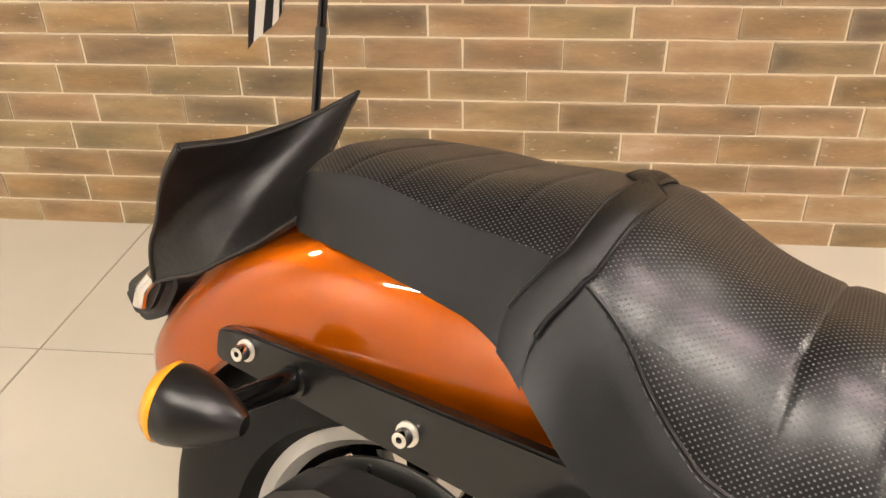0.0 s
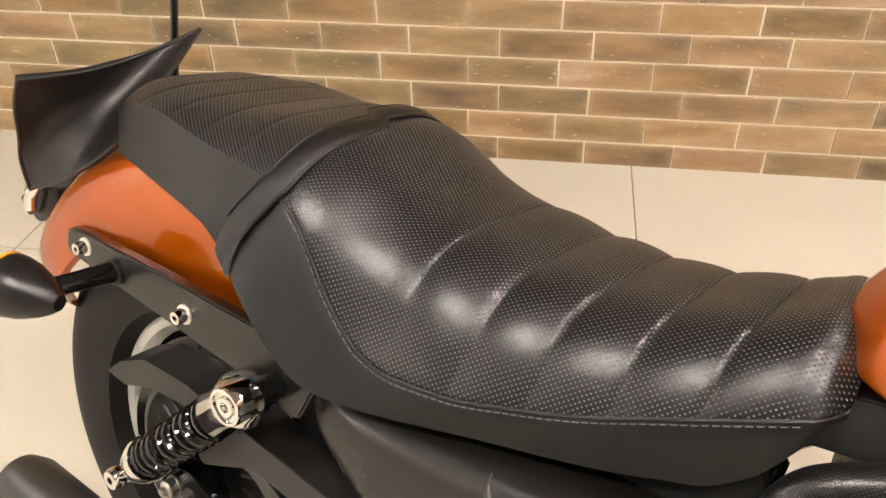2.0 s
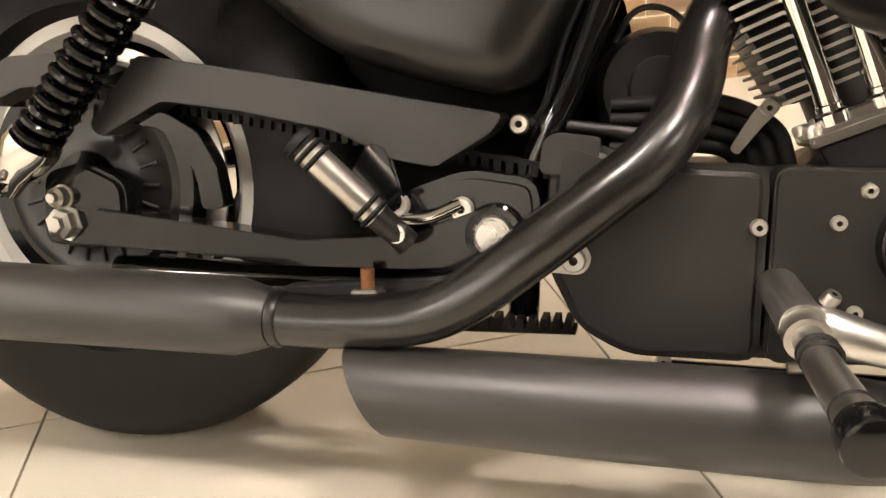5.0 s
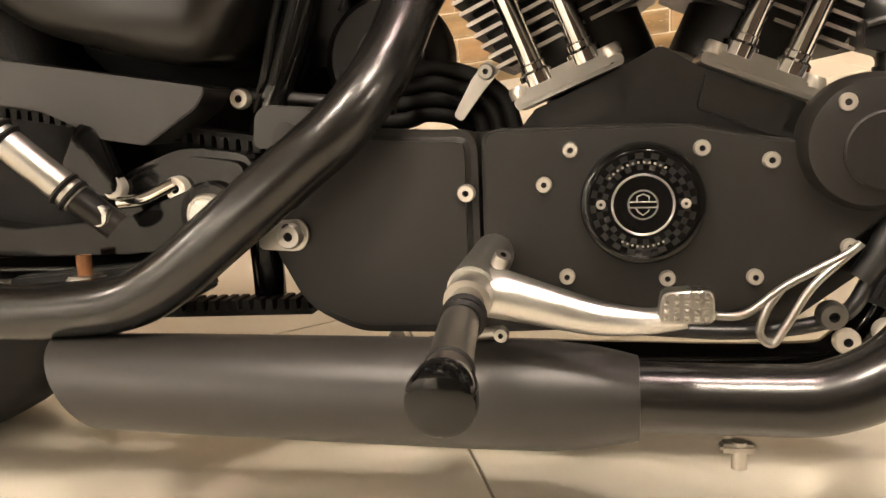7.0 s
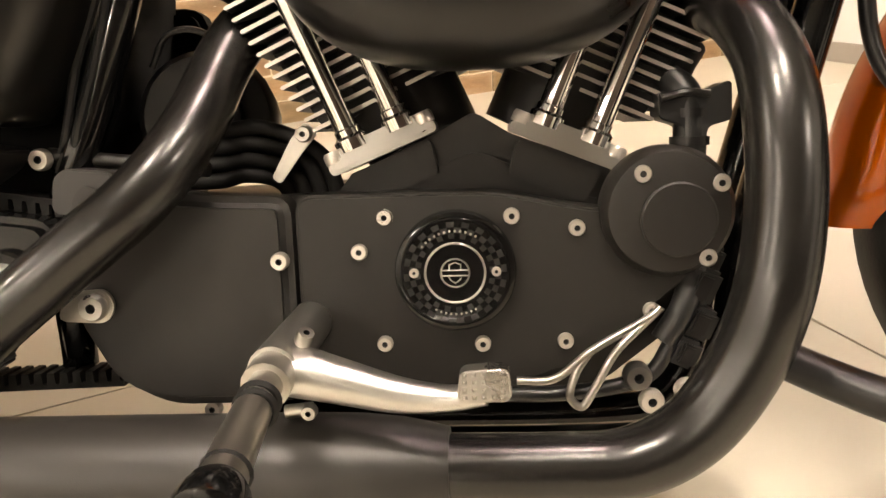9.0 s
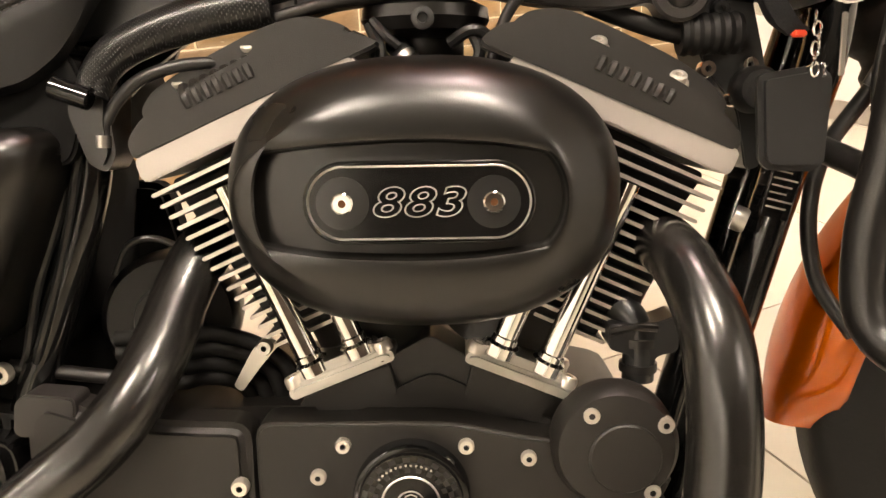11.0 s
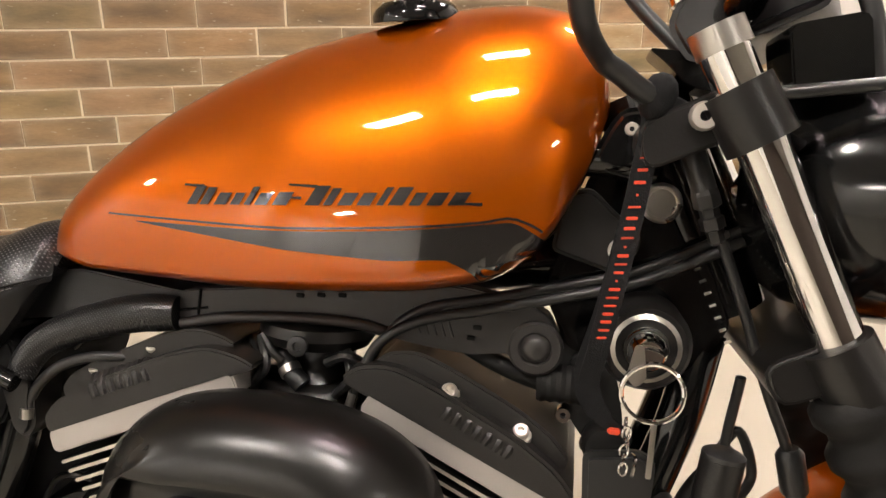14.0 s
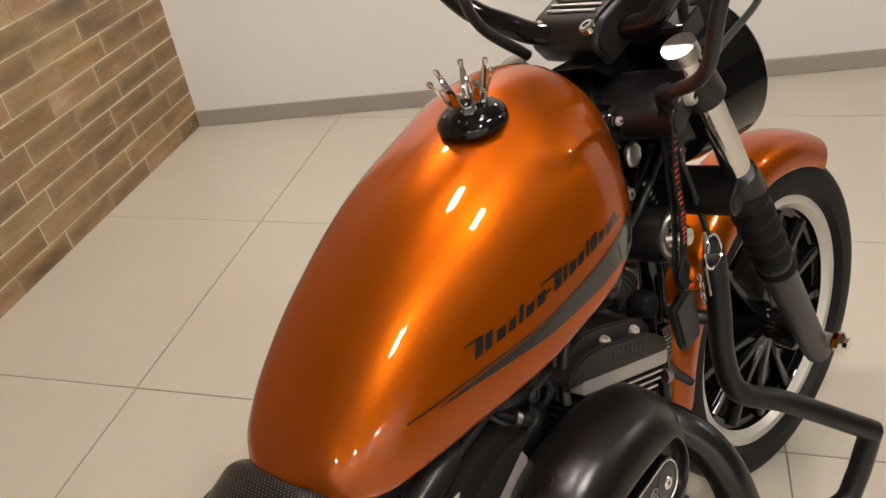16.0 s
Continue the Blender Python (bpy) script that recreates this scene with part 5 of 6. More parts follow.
# rocker cover trim
for top_a, top_b, low_a, low_b in (((0.531, 0.606), (0.573, 0.623), (0.538, 0.592), (0.579, 0.610)), ((0.807, 0.624), (0.851, 0.602), (0.800, 0.611), (0.844, 0.590))):
    for k in range(7):
        f = k / 6
        tx, tz, lx, lz = (a + (b - a) * f for a, b in ((top_a[0], top_b[0]), (top_a[1], top_b[1]), (low_a[0], low_b[0]), (low_a[1], low_b[1])))
        part("cover_flute", tube([(tx, -0.068, tz - 0.0015), ((tx + lx) / 2, -0.0772, (tz + lz) / 2), (lx, -0.0793, lz)], [0.0043, 0.0044, 0.0028], 8, 4), WRINKLE, bike)
for x, y, z in ((0.526, -0.058, 0.603), (0.573, -0.058, 0.6255), (0.802, -0.067, 0.6235), (0.854, -0.066, 0.601)):
    part("rocker_screw", lathe([(-0.004, 0.0075), (0.0035, 0.0075), (0.0042, 0.0058), (0.0085, 0.0056), (0.0095, 0.0045), (0.0095, 0.0024), (0.006, 0.0022), (0.006, 0)], (x, y, z), (0, -0.6, 0.8), 14), BRIGHT, bike)
screw("head_bolt", (0.896, -0.064, 0.514), 0.0085, axis=(0.8, -0.3, -0.3), parent=bike, mat=STEEL, deep=0.009)

# air cleaner face
own = bmesh.new()
def stadium(w, h, y, n=48):
    pts = []
    for a in np.linspace(0, math.tau, n, False):
        x = (w - h) * (1 if math.cos(a) > 0 else -1) + h * math.cos(a)
        pts.append((0.691 + x, y, 0.541 + h * math.sin(a)))
    return pts
rows = [ring(own, stadium(0.0655, 0.0235, -0.150)), ring(own, stadium(0.0655, 0.0235, -0.1592)), ring(own, stadium(0.0645, 0.0225, -0.1600))]
skin(own, rows)
panel = part("badge_panel", own, GLOSS, air, "gloss black badge panel with silver edge")
line = stadium(0.0625, 0.0205, -0.1602, 64)
part("badge_edge", tube([*line, line[0]], 0.0007, 6, 1, smooth=False), ALUMINIUM, panel)
for x in (0.648, 0.733):
    part("badge_recess", lathe([(0, 0.0150), (-0.0006, 0.0150), (-0.0008, 0.010), (-0.0008, 0)], (x, -0.1598, 0.541), (0, 1, 0), 28), DARK_PRINT, panel)
    screw("badge_screw", (x, -0.160, 0.541), 0.0062, parent=panel, mat=CHROME, deep=0.003)
    part("screw_core", lathe([(0, 0.0026), (-0.0012, 0.0026), (-0.0012, 0)], (x, -0.1605, 0.541), (0, 1, 0), 8), RUST, panel)


def digits(text, size, place, mat, parent, label):
    """Outlined built-in letters as a mesh."""
    curve = bpy.data.curves.new("digits", "FONT")
    curve.body, curve.size, curve.shear, curve.fill_mode, curve.bevel_depth, curve.space_character = text, size, 0.25, "NONE", size * 0.016, 1.12
    curve.offset = size * 0.022
    curve.align_x, curve.align_y, curve.resolution_u = "CENTER", "CENTER", 6
    tmp = new("digits", curve)
    mesh = bpy.data.meshes.new_from_object(tmp)
    bpy.data.objects.remove(tmp)
    own = bmesh.new()
    own.from_mesh(mesh)
    bpy.data.meshes.remove(mesh)
    return part("number", own, mat, parent, label, at=place)


digits("883", 0.026, Matrix.Translation((0.6895, -0.1604, 0.5405)) @ Matrix.Rotation(radians(90), 4, "X") @ Matrix.Diagonal((1.22, 0.88, 1, 1)), DULL_SILVER, panel, "outlined silver numerals 883")

# hoses beside the engine
for k in range(4):
    f = k / 3
    outer = [(0.45, 0.421), (0.509, 0.423), (0.529, 0.424), (0.557, 0.415), (0.578, 0.399), (0.587, 0.374)]
    inner = [(0.45, 0.386), (0.495, 0.385), (0.515, 0.389), (0.535, 0.387), (0.546, 0.381), (0.551, 0.372)]
    line = [(a[0] + (b[0] - a[0]) * f, -0.022 + 0.002 * f, a[1] + (b[1] - a[1]) * f) for a, b in zip(outer, inner)]
    part("oil_hose", tube(line, 0.0062, 14), RUBBER, bike, "black rubber oil hose")
strap = part("hose_strap", plate(rounded([(0.541, 0.387), (0.547, 0.382), (0.563, 0.403), (0.577, 0.419), (0.567, 0.427), (0.556, 0.414)], 0.003), -0.036, -0.032, 0.001), STEEL, bike, "steel hose strap")
screw("strap_screw", (0.567, -0.036, 0.418), 0.006, parent=strap, mat=STEEL)
part("rear_boss", plate(rounded([(0.400, 0.369), (0.403, 0.394), (0.411, 0.400), (0.446, 0.397), (0.443, 0.368)], 0.006), -0.085, -0.06, 0.004), GUARD, bike, "grey moulded boss behind the sprocket cover")
part("elbow_fitting", tube([(0.838, -0.05, 0.395), (0.838, -0.05, 0.418), (0.835, -0.048, 0.436), (0.826, -0.04, 0.448)], 0.0115, 16), PLASTIC, bike, "black elbow fitting")
for z in (0.405, 0.424):
    part("fitting_band", lathe([(-0.003, 0.0135), (0.003, 0.0135)], (0.838, -0.05, z), (0, 0, 1), 18), TREE_LOW, bike)
part("shift_rod", tube([(0.383, -0.05, 0.409), (0.44, -0.05, 0.402), (0.50, -0.05, 0.395)], 0.0055, 10), TREE_LOW, bike)
screw("rod_end", (0.381, -0.055, 0.406), 0.008, parent=bike)
part("starter_loop", tube([(0.452, -0.02, 0.47), (0.464, -0.02, 0.492), (0.482, -0.018, 0.497), (0.50, -0.015, 0.489), (0.507, -0.012, 0.474)], 0.0026, 8), CABLE, bike)
part("starter_housing", lathe([(0, 0.052), (0.045, 0.052), (0.055, 0.046), (0.055, 0.027), (0.06, 0.025), (0.06, 0)], (0.478, 0.04, 0.428), (0.2, -1, 0.1), 28), TREE_LOW, bike, "round black starter housing")
for place, w, h in (((0.840, -0.066, 0.309), 0.0115, 0.013), ((0.838, -0.068, 0.284), 0.012, 0.011), ((0.829, -0.070, 0.264), 0.010, 0.010), ((0.850, -0.060, 0.325), 0.006, 0.010)):
    plug = part("cable_plug", box(-w, w, -0.016, 0.012, -h, h, 0.003), PLASTIC, bike, "black moulded cable plug", at=Matrix.Translation(place) @ Matrix.Rotation(radians(24), 4, "Y"))
    part("plug_latch", box(-w * 0.45, w * 0.45, -0.020, -0.015, -h * 0.7, h * 0.7, 0.0015), TREE_LOW, plug, at=Matrix.Translation(place) @ Matrix.Rotation(radians(24), 4, "Y"))
part("front_sensor", plate(rounded([(0.815, 0.4205), (0.815, 0.4385), (0.849, 0.4395), (0.863, 0.4455), (0.864, 0.4185), (0.848, 0.4145), (0.846, 0.3990), (0.831, 0.3990), (0.832, 0.4150)], 0.004), -0.06, -0.03, 0.005, rows=3), PLASTIC, bike)
part("sensor_clip", tube([(0.816, -0.062, 0.434), (0.832, -0.064, 0.4375), (0.848, -0.062, 0.436)], 0.0028, 8), TREE_LOW, bike)
part("sensor_stem", tube([(0.825, -0.045, 0.425), (0.832, -0.04, 0.45), (0.845, -0.03, 0.47)], 0.009, 12), PLASTIC, bike)
for pts, r, m in (([(0.845, -0.06, 0.33), (0.835, -0.075, 0.30), (0.82, -0.08, 0.27), (0.80, -0.08, 0.245), (0.74, -0.08, 0.235), (0.66, -0.08, 0.238)], 0.0055, CABLE),
                  ([(0.84, -0.07, 0.325), (0.828, -0.08, 0.295), (0.815, -0.08, 0.272)], 0.009, PLASTIC),
                  ([(0.715, -0.10, 0.2515), (0.74, -0.10, 0.2525), (0.765, -0.098, 0.271), (0.80, -0.092, 0.289), (0.811, -0.09, 0.297), (0.80, -0.092, 0.287), (0.78, -0.10, 0.27), (0.766, -0.10, 0.245), (0.758, -0.10, 0.233), (0.750, -0.10, 0.24), (0.754, -0.10, 0.256), (0.762, -0.098, 0.268)], 0.0028, STEEL)):
    part("brake_line", tube(pts, r, 10), m, bike)
screw("switch_nut", (0.797, -0.08, 0.2487), 0.0095, parent=bike, mat=STEEL, deep=0.012)
for x, z in ((0.806, 0.232), (0.8295, 0.2392)):
    screw("lower_screw", (x, -0.085, z), 0.0085, parent=bike)

# brake pedal and footrest
pedal = part("brake_pedal", tube([(0.573, -0.165, 0.283), (0.592, -0.17, 0.281), (0.615, -0.173, 0.276), (0.645, -0.176, 0.2695), (0.672, -0.18, 0.2685), (0.695, -0.185, 0.2725)], [0.0155, 0.0150, 0.0130, 0.0105, 0.0078, 0.0065], 18), ALUMINIUM, bike, "polished cast brake pedal")
pad = part("pedal_pad", plate(rounded([(0.6788, 0.2712), (0.7093, 0.2712), (0.7078, 0.2905), (0.681, 0.2890)], 0.005), -0.196, -0.182, 0.003, rows=3), ALUMINIUM, pedal)
for i in range(5):
    for j in range(4):
        c = (0.6835 + 0.0052 * i, -0.196, 0.2745 + 0.0042 * j)
        part("pad_stud", lathe([(0, 0.0019), (-0.0018, 0.0005), (-0.0018, 0)], c, (0, 1, 0), 4), ALUMINIUM, pad)
part("pedal_boss", tube([(0.575, -0.08, 0.29), (0.574, -0.18, 0.286)], 0.0145, 18), ALUMINIUM, pedal)
screw("boss_screw", (0.589, -0.165, 0.2985), 0.0055, axis=(0.4, -0.4, 0.8), parent=pedal, mat=STEEL, deep=0.008)
part("pedal_clevis", tube([(0.572, -0.15, 0.2505), (0.589, -0.15, 0.2525)], 0.0042, 12), STEEL, pedal)
screw("clevis_screw", (0.588, -0.153, 0.2525), 0.0048, parent=pedal, mat=STEEL)
rest = part("footrest", tube([(0.574, -0.185, 0.284), (0.575, -0.23, 0.277), (0.580, -0.295, 0.268)], [0.0095, 0.0105, 0.0115], 20), STEEL, bike, "round steel and rubber rider footrest")
part("rest_clevis", tube([(0.574, -0.165, 0.286), (0.574, -0.195, 0.282)], 0.014, 16), STEEL, rest)
for f in (0.25, 0.33, 0.85):
    q = Vector((0.574, -0.185, 0.284)).lerp(Vector((0.580, -0.295, 0.268)), f)
    part("rubber_ring", lathe([(-0.002, 0.0105), (0, 0.0125), (0.002, 0.0105)], q, (0.005, -0.11, -0.016), 18), RUBBER, rest)
part("rest_end", lathe([(-0.012, 0.0125), (-0.006, 0.0155), (0.004, 0.0165), (0.010, 0.0155), (0.0115, 0.013), (0.0105, 0.0)], (0.5805, -0.302, 0.267), (0.005, -0.11, -0.016), 28), GLOSS, rest, "shiny black rubber end cap")

# engine guard
guard = part("engine_guard", tube([(0.981, -0.103, 0.6186), (0.975, -0.102, 0.56), (0.966, -0.101, 0.50), (0.970, -0.110, 0.448), (1.005, -0.150, 0.415), (1.085, -0.214, 0.325)], 0.0135, 18), TREE_LOW, bike, "black tubular engine guard")
part("guard_lower", tube([(1.085, -0.212, 0.328), (1.06, -0.195, 0.26), (1.03, -0.18, 0.235), (0.95, -0.12, 0.24), (0.87, -0.05, 0.265)], 0.0135, 16), TREE_LOW, guard)
part("guard_cap", lathe([(0, 0.0135), (0.003, 0.0135), (0.0045, 0.011), (0.0045, 0)], (0.981, -0.103, 0.6186), (0.08, 0, 1), 20), PLASTIC, guard)
part("guard_stay", tube([(0.974, -0.09, 0.545), (0.955, -0.045, 0.56)], 0.009), TREE_LOW, guard)

# front wheel fittings
part("front_axle", tube([(FA[0], -0.125, FA[1]), (FA[0], 0.11, FA[1])], 0.009, 14), STEEL, bike).matrix_local = STEER
part("front_axle_nut", lathe([(0, 0.015), (0.01, 0.015), (0.014, 0.009), (0.02, 0.009), (0.02, 0)], (FA[0], -0.122, FA[1]), (0, -1, 0), 8), CHROME, bike).matrix_local = STEER
caliper = part("front_caliper", plate(rounded([(1.10, 0.40), (1.12, 0.47), (1.17, 0.46), (1.19, 0.41), (1.15, 0.37)], 0.01), 0.05, 0.10, 0.008, rows=3), TREE_LOW, bike, "black front brake caliper")
caliper.matrix_local = STEER
part("fender_stay", plate(rounded([(1.10, 0.53), (1.13, 0.56), (1.165, 0.50), (1.14, 0.47)], 0.006), -0.075, -0.06, 0.002), TREE_LOW, bike).matrix_local = STEER

# rear indicator, tail lamp
sig = part("rear_indicator", lathe([(-0.042, 0.007), (-0.036, 0.012), (-0.026, 0.018), (-0.010, 0.0245), (0.006, 0.0275), (0.011, 0.0268)], (-0.104, -0.180, 0.5526), (-0.92, -0.25, 0.05), 32), TREE_LOW, bike, "black bullet indicator with amber lens")
part("indicator_lens", lathe([(0.011, 0.0272), (0.014, 0.0276), (0.020, 0.0235), (0.024, 0.0145), (0.0255, 0.0)], (-0.104, -0.180, 0.5526), (-0.92, -0.25, 0.05), 32), AMBER, sig, "amber lens")
part("indicator_stalk", tube([(-0.088, -0.168, 0.553), (-0.078, -0.125, 0.5555), (-0.074, -0.085, 0.5565)], [0.0085, 0.0095, 0.0105], 16), GLOSS, sig)
part("stalk_collar", lathe([(-0.005, 0.0125), (0.005, 0.0125)], (-0.0745, -0.108, 0.556), (0, 1, 0), 18), TREE_LOW, sig)
tail = part("tail_lamp", plate(rounded([(-0.335, 0.535), (-0.29, 0.575), (-0.262, 0.56), (-0.28, 0.52), (-0.31, 0.505)], 0.012), -0.055, 0.055, 0.01, rows=3), PLASTIC, bike, "tail lamp housing with chrome trim")
part("lamp_trim", tube([(-0.283, -0.056, 0.562), (-0.294, -0.058, 0.546), (-0.298, -0.058, 0.53)], 0.007, 12), CHROME, tail)


# things that hang on the motorcycle: leather cover, flag, lanyard
def sheet(grid, thick):
    """A soft sheet through rows of points, with a thickness."""
    own = bmesh.new()
    front = [ring(own, row) for row in grid]
    skin(own, front, close=False)
    bmesh.ops.recalc_face_normals(own, faces=own.faces)
    bmesh.ops.solidify(own, geom=own.faces[:], thickness=thick)
    return own


def on_bike(ob):
    ob.matrix_world = bike.matrix_world.copy()
    return ob


TL, TR, BLc, BRc = Vector((-0.182, -0.1234, 0.7033)), Vector((-0.160, 0.053, 0.7422)), Vector((-0.250, -0.080, 0.570)), Vector((-0.110, -0.070, 0.664))
grid = []
for v in np.linspace(0, 1, 22):
    row = []
    for u in np.linspace(0, 1, 30):
        u, v = float(u), float(v)
        p = TL.lerp(TR, u).lerp(BLc.lerp(BRc, u), v)
        p.z -= 0.010 * math.sin(math.pi * u) * (1 - v) + 0.018 * math.sin(math.pi * u) * v * 0.4
        p.x -= 0.016 * math.sin(math.pi * v) * (1 - 0.8 * u) - 0.007 * math.sin(9 * u + 5 * v) * v * (1 - v) * 3 * (1 - u)
        p.x += 0.012 * noise.noise((u * 3, v * 3, 1.7)) * (0.3 + v) * (1 - 0.8 * u)
        row.append(p)
    grid.append(row)
cover_bag = tagged(on_bike(part("leather_cover", sheet(grid, 0.005), LEATHER)), "black soft leather cover draped behind the seat", "cover")
part("hem", tube(grid[0], 0.002, 8, 1, smooth=False), LEATHER, cover_bag)
part("hem", tube([r[0] for r in grid], 0.002, 8, 1, smooth=False), LEATHER, cover_bag)
part("hem", tube([r[-1] for r in grid], 0.002, 8, 1, smooth=False), LEATHER, cover_bag)
part("hem", tube(grid[-1], 0.002, 8, 1, smooth=False), LEATHER, cover_bag)

pole = tagged(on_bike(part("flag_pole", tube([(-0.214, 0.066, 0.60), (-0.221, 0.066, 1.10)], 0.0042, 12), GLOSS)), "thin black flag pole behind the seat", "flag pole")
part("pole_joint", tube([(-0.2164, 0.066, 0.77), (-0.2167, 0.066, 0.79)], 0.0052, 10), GUARD, pole)
FLAG_DARK = material("black flag cloth", (0.02, 0.02, 0.02), 0.8, bump=0.2, scale=900)
FLAG_LIGHT = material("white flag cloth", (0.75, 0.72, 0.66), 0.8, bump=0.2, scale=900)
own = bmesh.new()
cols = []
for i in range(12):
    col = []
    for j in range(13):
        f, g = i / 11, j / 12
        x = -0.216 - 0.045 * f * (1 - 0.3 * g)
        col.append((x + 0.004 * math.sin(7 * f), 0.045 - 0.03 * f + 0.01 * math.sin(9 * f + 2 * g), 1.04 - 0.20 * g - 0.075 * f * (0.4 + g * 0.6)))
    cols.append(ring(own, col))
skin(own, cols, close=False)
for k, f in enumerate(own.faces):
    f.material_index = (k // 12) % 2
bmesh.ops.solidify(own, geom=own.faces[:], thickness=0.001)
tagged(on_bike(part("flag", own, [FLAG_DARK, FLAG_LIGHT])), "small black and white striped cloth flag on its pole", "flag")

STRAP = material("woven black strap", (0.0065, 0.0065, 0.007), 0.8, bump=0.4, scale=700, spec=0.2)
RED_PRINT = material("red print", (0.62, 0.06, 0.02), 0.6)


def strap_mesh(pts, width_dir, w, t=0.0014):
    own = bmesh.new()
    rows = []
    line = smooth_path(pts, 8)
    for k, p in enumerate(line):
        wd = Vector(width_dir).normalized() * w / 2
        ahead = (line[min(k + 1, len(line) - 1)] - line[max(k - 1, 0)]).normalized()
        n = ahead.cross(wd).normalized() * t / 2
        rows.append(ring(own, [p - wd - n, p + wd - n, p + wd + n, p - wd + n]))
    return skin(own, rows)


LAN = [(0.9167, -0.118, 0.8374), (0.914, -0.125, 0.811), (0.909, -0.120, 0.76), (0.9035, -0.121, 0.72), (0.898, -0.119, 0.682), (0.895, -0.112, 0.656), (0.904, -0.110, 0.638), (0.9137, -0.1083, 0.630)]
lanyard = tagged(on_bike(part("lanyard", strap_mesh(LAN, (1, 0, 0.15), 0.0135), STRAP)), "black woven lanyard with red print hanging by the ignition", "lanyard")
part("rear_strand", strap_mesh([(0.917, -0.114, 0.835), (0.910, -0.113, 0.78), (0.899, -0.114, 0.71), (0.890, -0.110, 0.665), (0.898, -0.107, 0.640), (0.912, -0.105, 0.629)], (1, 0, 0.15), 0.010), STRAP, lanyard)
line = smooth_path(LAN[:5], 30)
shape = random.Random(4)
for k in range(6, 116, 4):
    p = line[min(k, len(line) - 1)]
    w, h = shape.choice(((0.0030, 0.0008), (0.0038, 0.0007), (0.0034, 0.0010), (0.0030, 0.0009)))
    if k in (50, 70, 86):
        w, h = 0.0008, 0.0008
    part("printed_mark", box(-w, w, -0.0015, -0.0008, -h, h, 0.0004), RED_PRINT, lanyard, at=Matrix.Translation(p) @ Matrix.Rotation(radians(-6), 4, "Y"))
part("knot", lathe([(-0.014, 0.004), (-0.010, 0.008), (-0.003, 0.0105), (0.005, 0.0105), (0.011, 0.0075), (0.014, 0.003)], (0.9165, -0.121, 0.834), (0.3, 0, 1), 20), STRAP, lanyard)
part("strap_end", box(0.909, 0.917, -0.112, -0.106, 0.627, 0.631, 0.001), RED_PRINT, lanyard)

ring_pts = [(0.931 + 0.0180 * math.cos(a), -0.131 + 0.001 * math.sin(a * 2), 0.662 + 0.0175 * math.sin(a)) for a in np.linspace(0, math.tau, 37)]
keys = tagged(on_bike(part("key_ring", tube(ring_pts, 0.0016, 8, 1, smooth=False), CHROME)), "split steel key ring with chain hanging from the ignition key", "key ring")
part("key", plate(rounded([(0.9185, 0.690), (0.9235, 0.690), (0.927, 0.670), (0.921, 0.664), (0.915, 0.670)], 0.003), -0.1325, -0.1295, 0.001), STEEL, keys)
part("fob", plate(rounded([(0.896, 0.606), (0.932, 0.612), (0.943, 0.606), (0.941, 0.551), (0.934, 0.546), (0.906, 0.547), (0.900, 0.553)], 0.006), -0.096, -0.084, 0.004), PLASTIC, keys, "flat black plastic key fob")
part("fob_loop", tube([(0.926, -0.117, 0.604), (0.928, -0.108, 0.612), (0.926, -0.09, 0.609)], 0.0012, 8), CHROME, keys)
part("key_blade", box(0.934, 0.9375, -0.118, -0.116, 0.604, 0.640, 0.0006), STEEL, keys, "brass coloured key blade")
for k in range(6):
    c = Vector((0.919 + 0.0012 * k * (1 if k < 3 else 0.2), -0.117, 0.637 - 0.0058 * k))
    link = [c + Vector((0.0026 * math.cos(a) * (1 if k % 2 else 0.3), 0.0026 * math.cos(a) * (0.3 if k % 2 else 1), 0.0042 * math.sin(a))) for a in np.linspace(0, math.tau, 13)]
    part("chain_link", tube(link, 0.0007, 6, 1, smooth=False), CHROME, keys)

# oil tank, frame and wiring behind the side cover, with dark fillers for shade
# the oil tank's colour holds the shade behind the cover
part("oil_tank", plate(rounded([(0.15, 0.55), (0.17, 0.50), (0.26, 0.42), (0.40, 0.40), (0.425, 0.44), (0.43, 0.56)], 0.02), -0.02, 0.10, 0.01), SHADE_BLACK, bike, "black oil tank behind the side cover")
# added plate that keeps the gap beside the rear cylinder dark
part("far_side_filler", plate(rounded([(0.38, 0.40), (0.38, 0.53), (0.452, 0.53), (0.468, 0.47), (0.452, 0.40)], 0.015), 0.09, 0.12, 0.006), SHADE_BLACK, bike, "dull black filler on the far side of the engine")
# filler added to stand for the shade between seat and side cover
part("seat_gap_filler", plate(rounded([(0.13, 0.56), (0.13, 0.61), (0.25, 0.60), (0.46, 0.63), (0.47, 0.60), (0.455, 0.555)], 0.01), -0.075, 0.08, 0.005), SHADE_BLACK, bike, "dull black filler in the gap under the seat")
part("rear_frame", tube([(0.46, -0.045, 0.62), (0.455, -0.05, 0.54), (0.42, -0.05, 0.44), (0.39, -0.05, 0.36), (0.385, -0.04, 0.25)], 0.013), GLOSS, bike, "gloss black frame upright")
for dx, dy in ((-0.014, -0.062), (-0.024, -0.058)):
    part("wiring", tube([(0.47 + dx, dy, 0.57), (0.458 + dx, dy, 0.52), (0.45 + dx * 1.5, dy, 0.47), (0.425 + dx, dy, 0.42), (0.43 + dx * 2, dy + 0.02, 0.40)], 0.0035, 8), CABLE, bike)
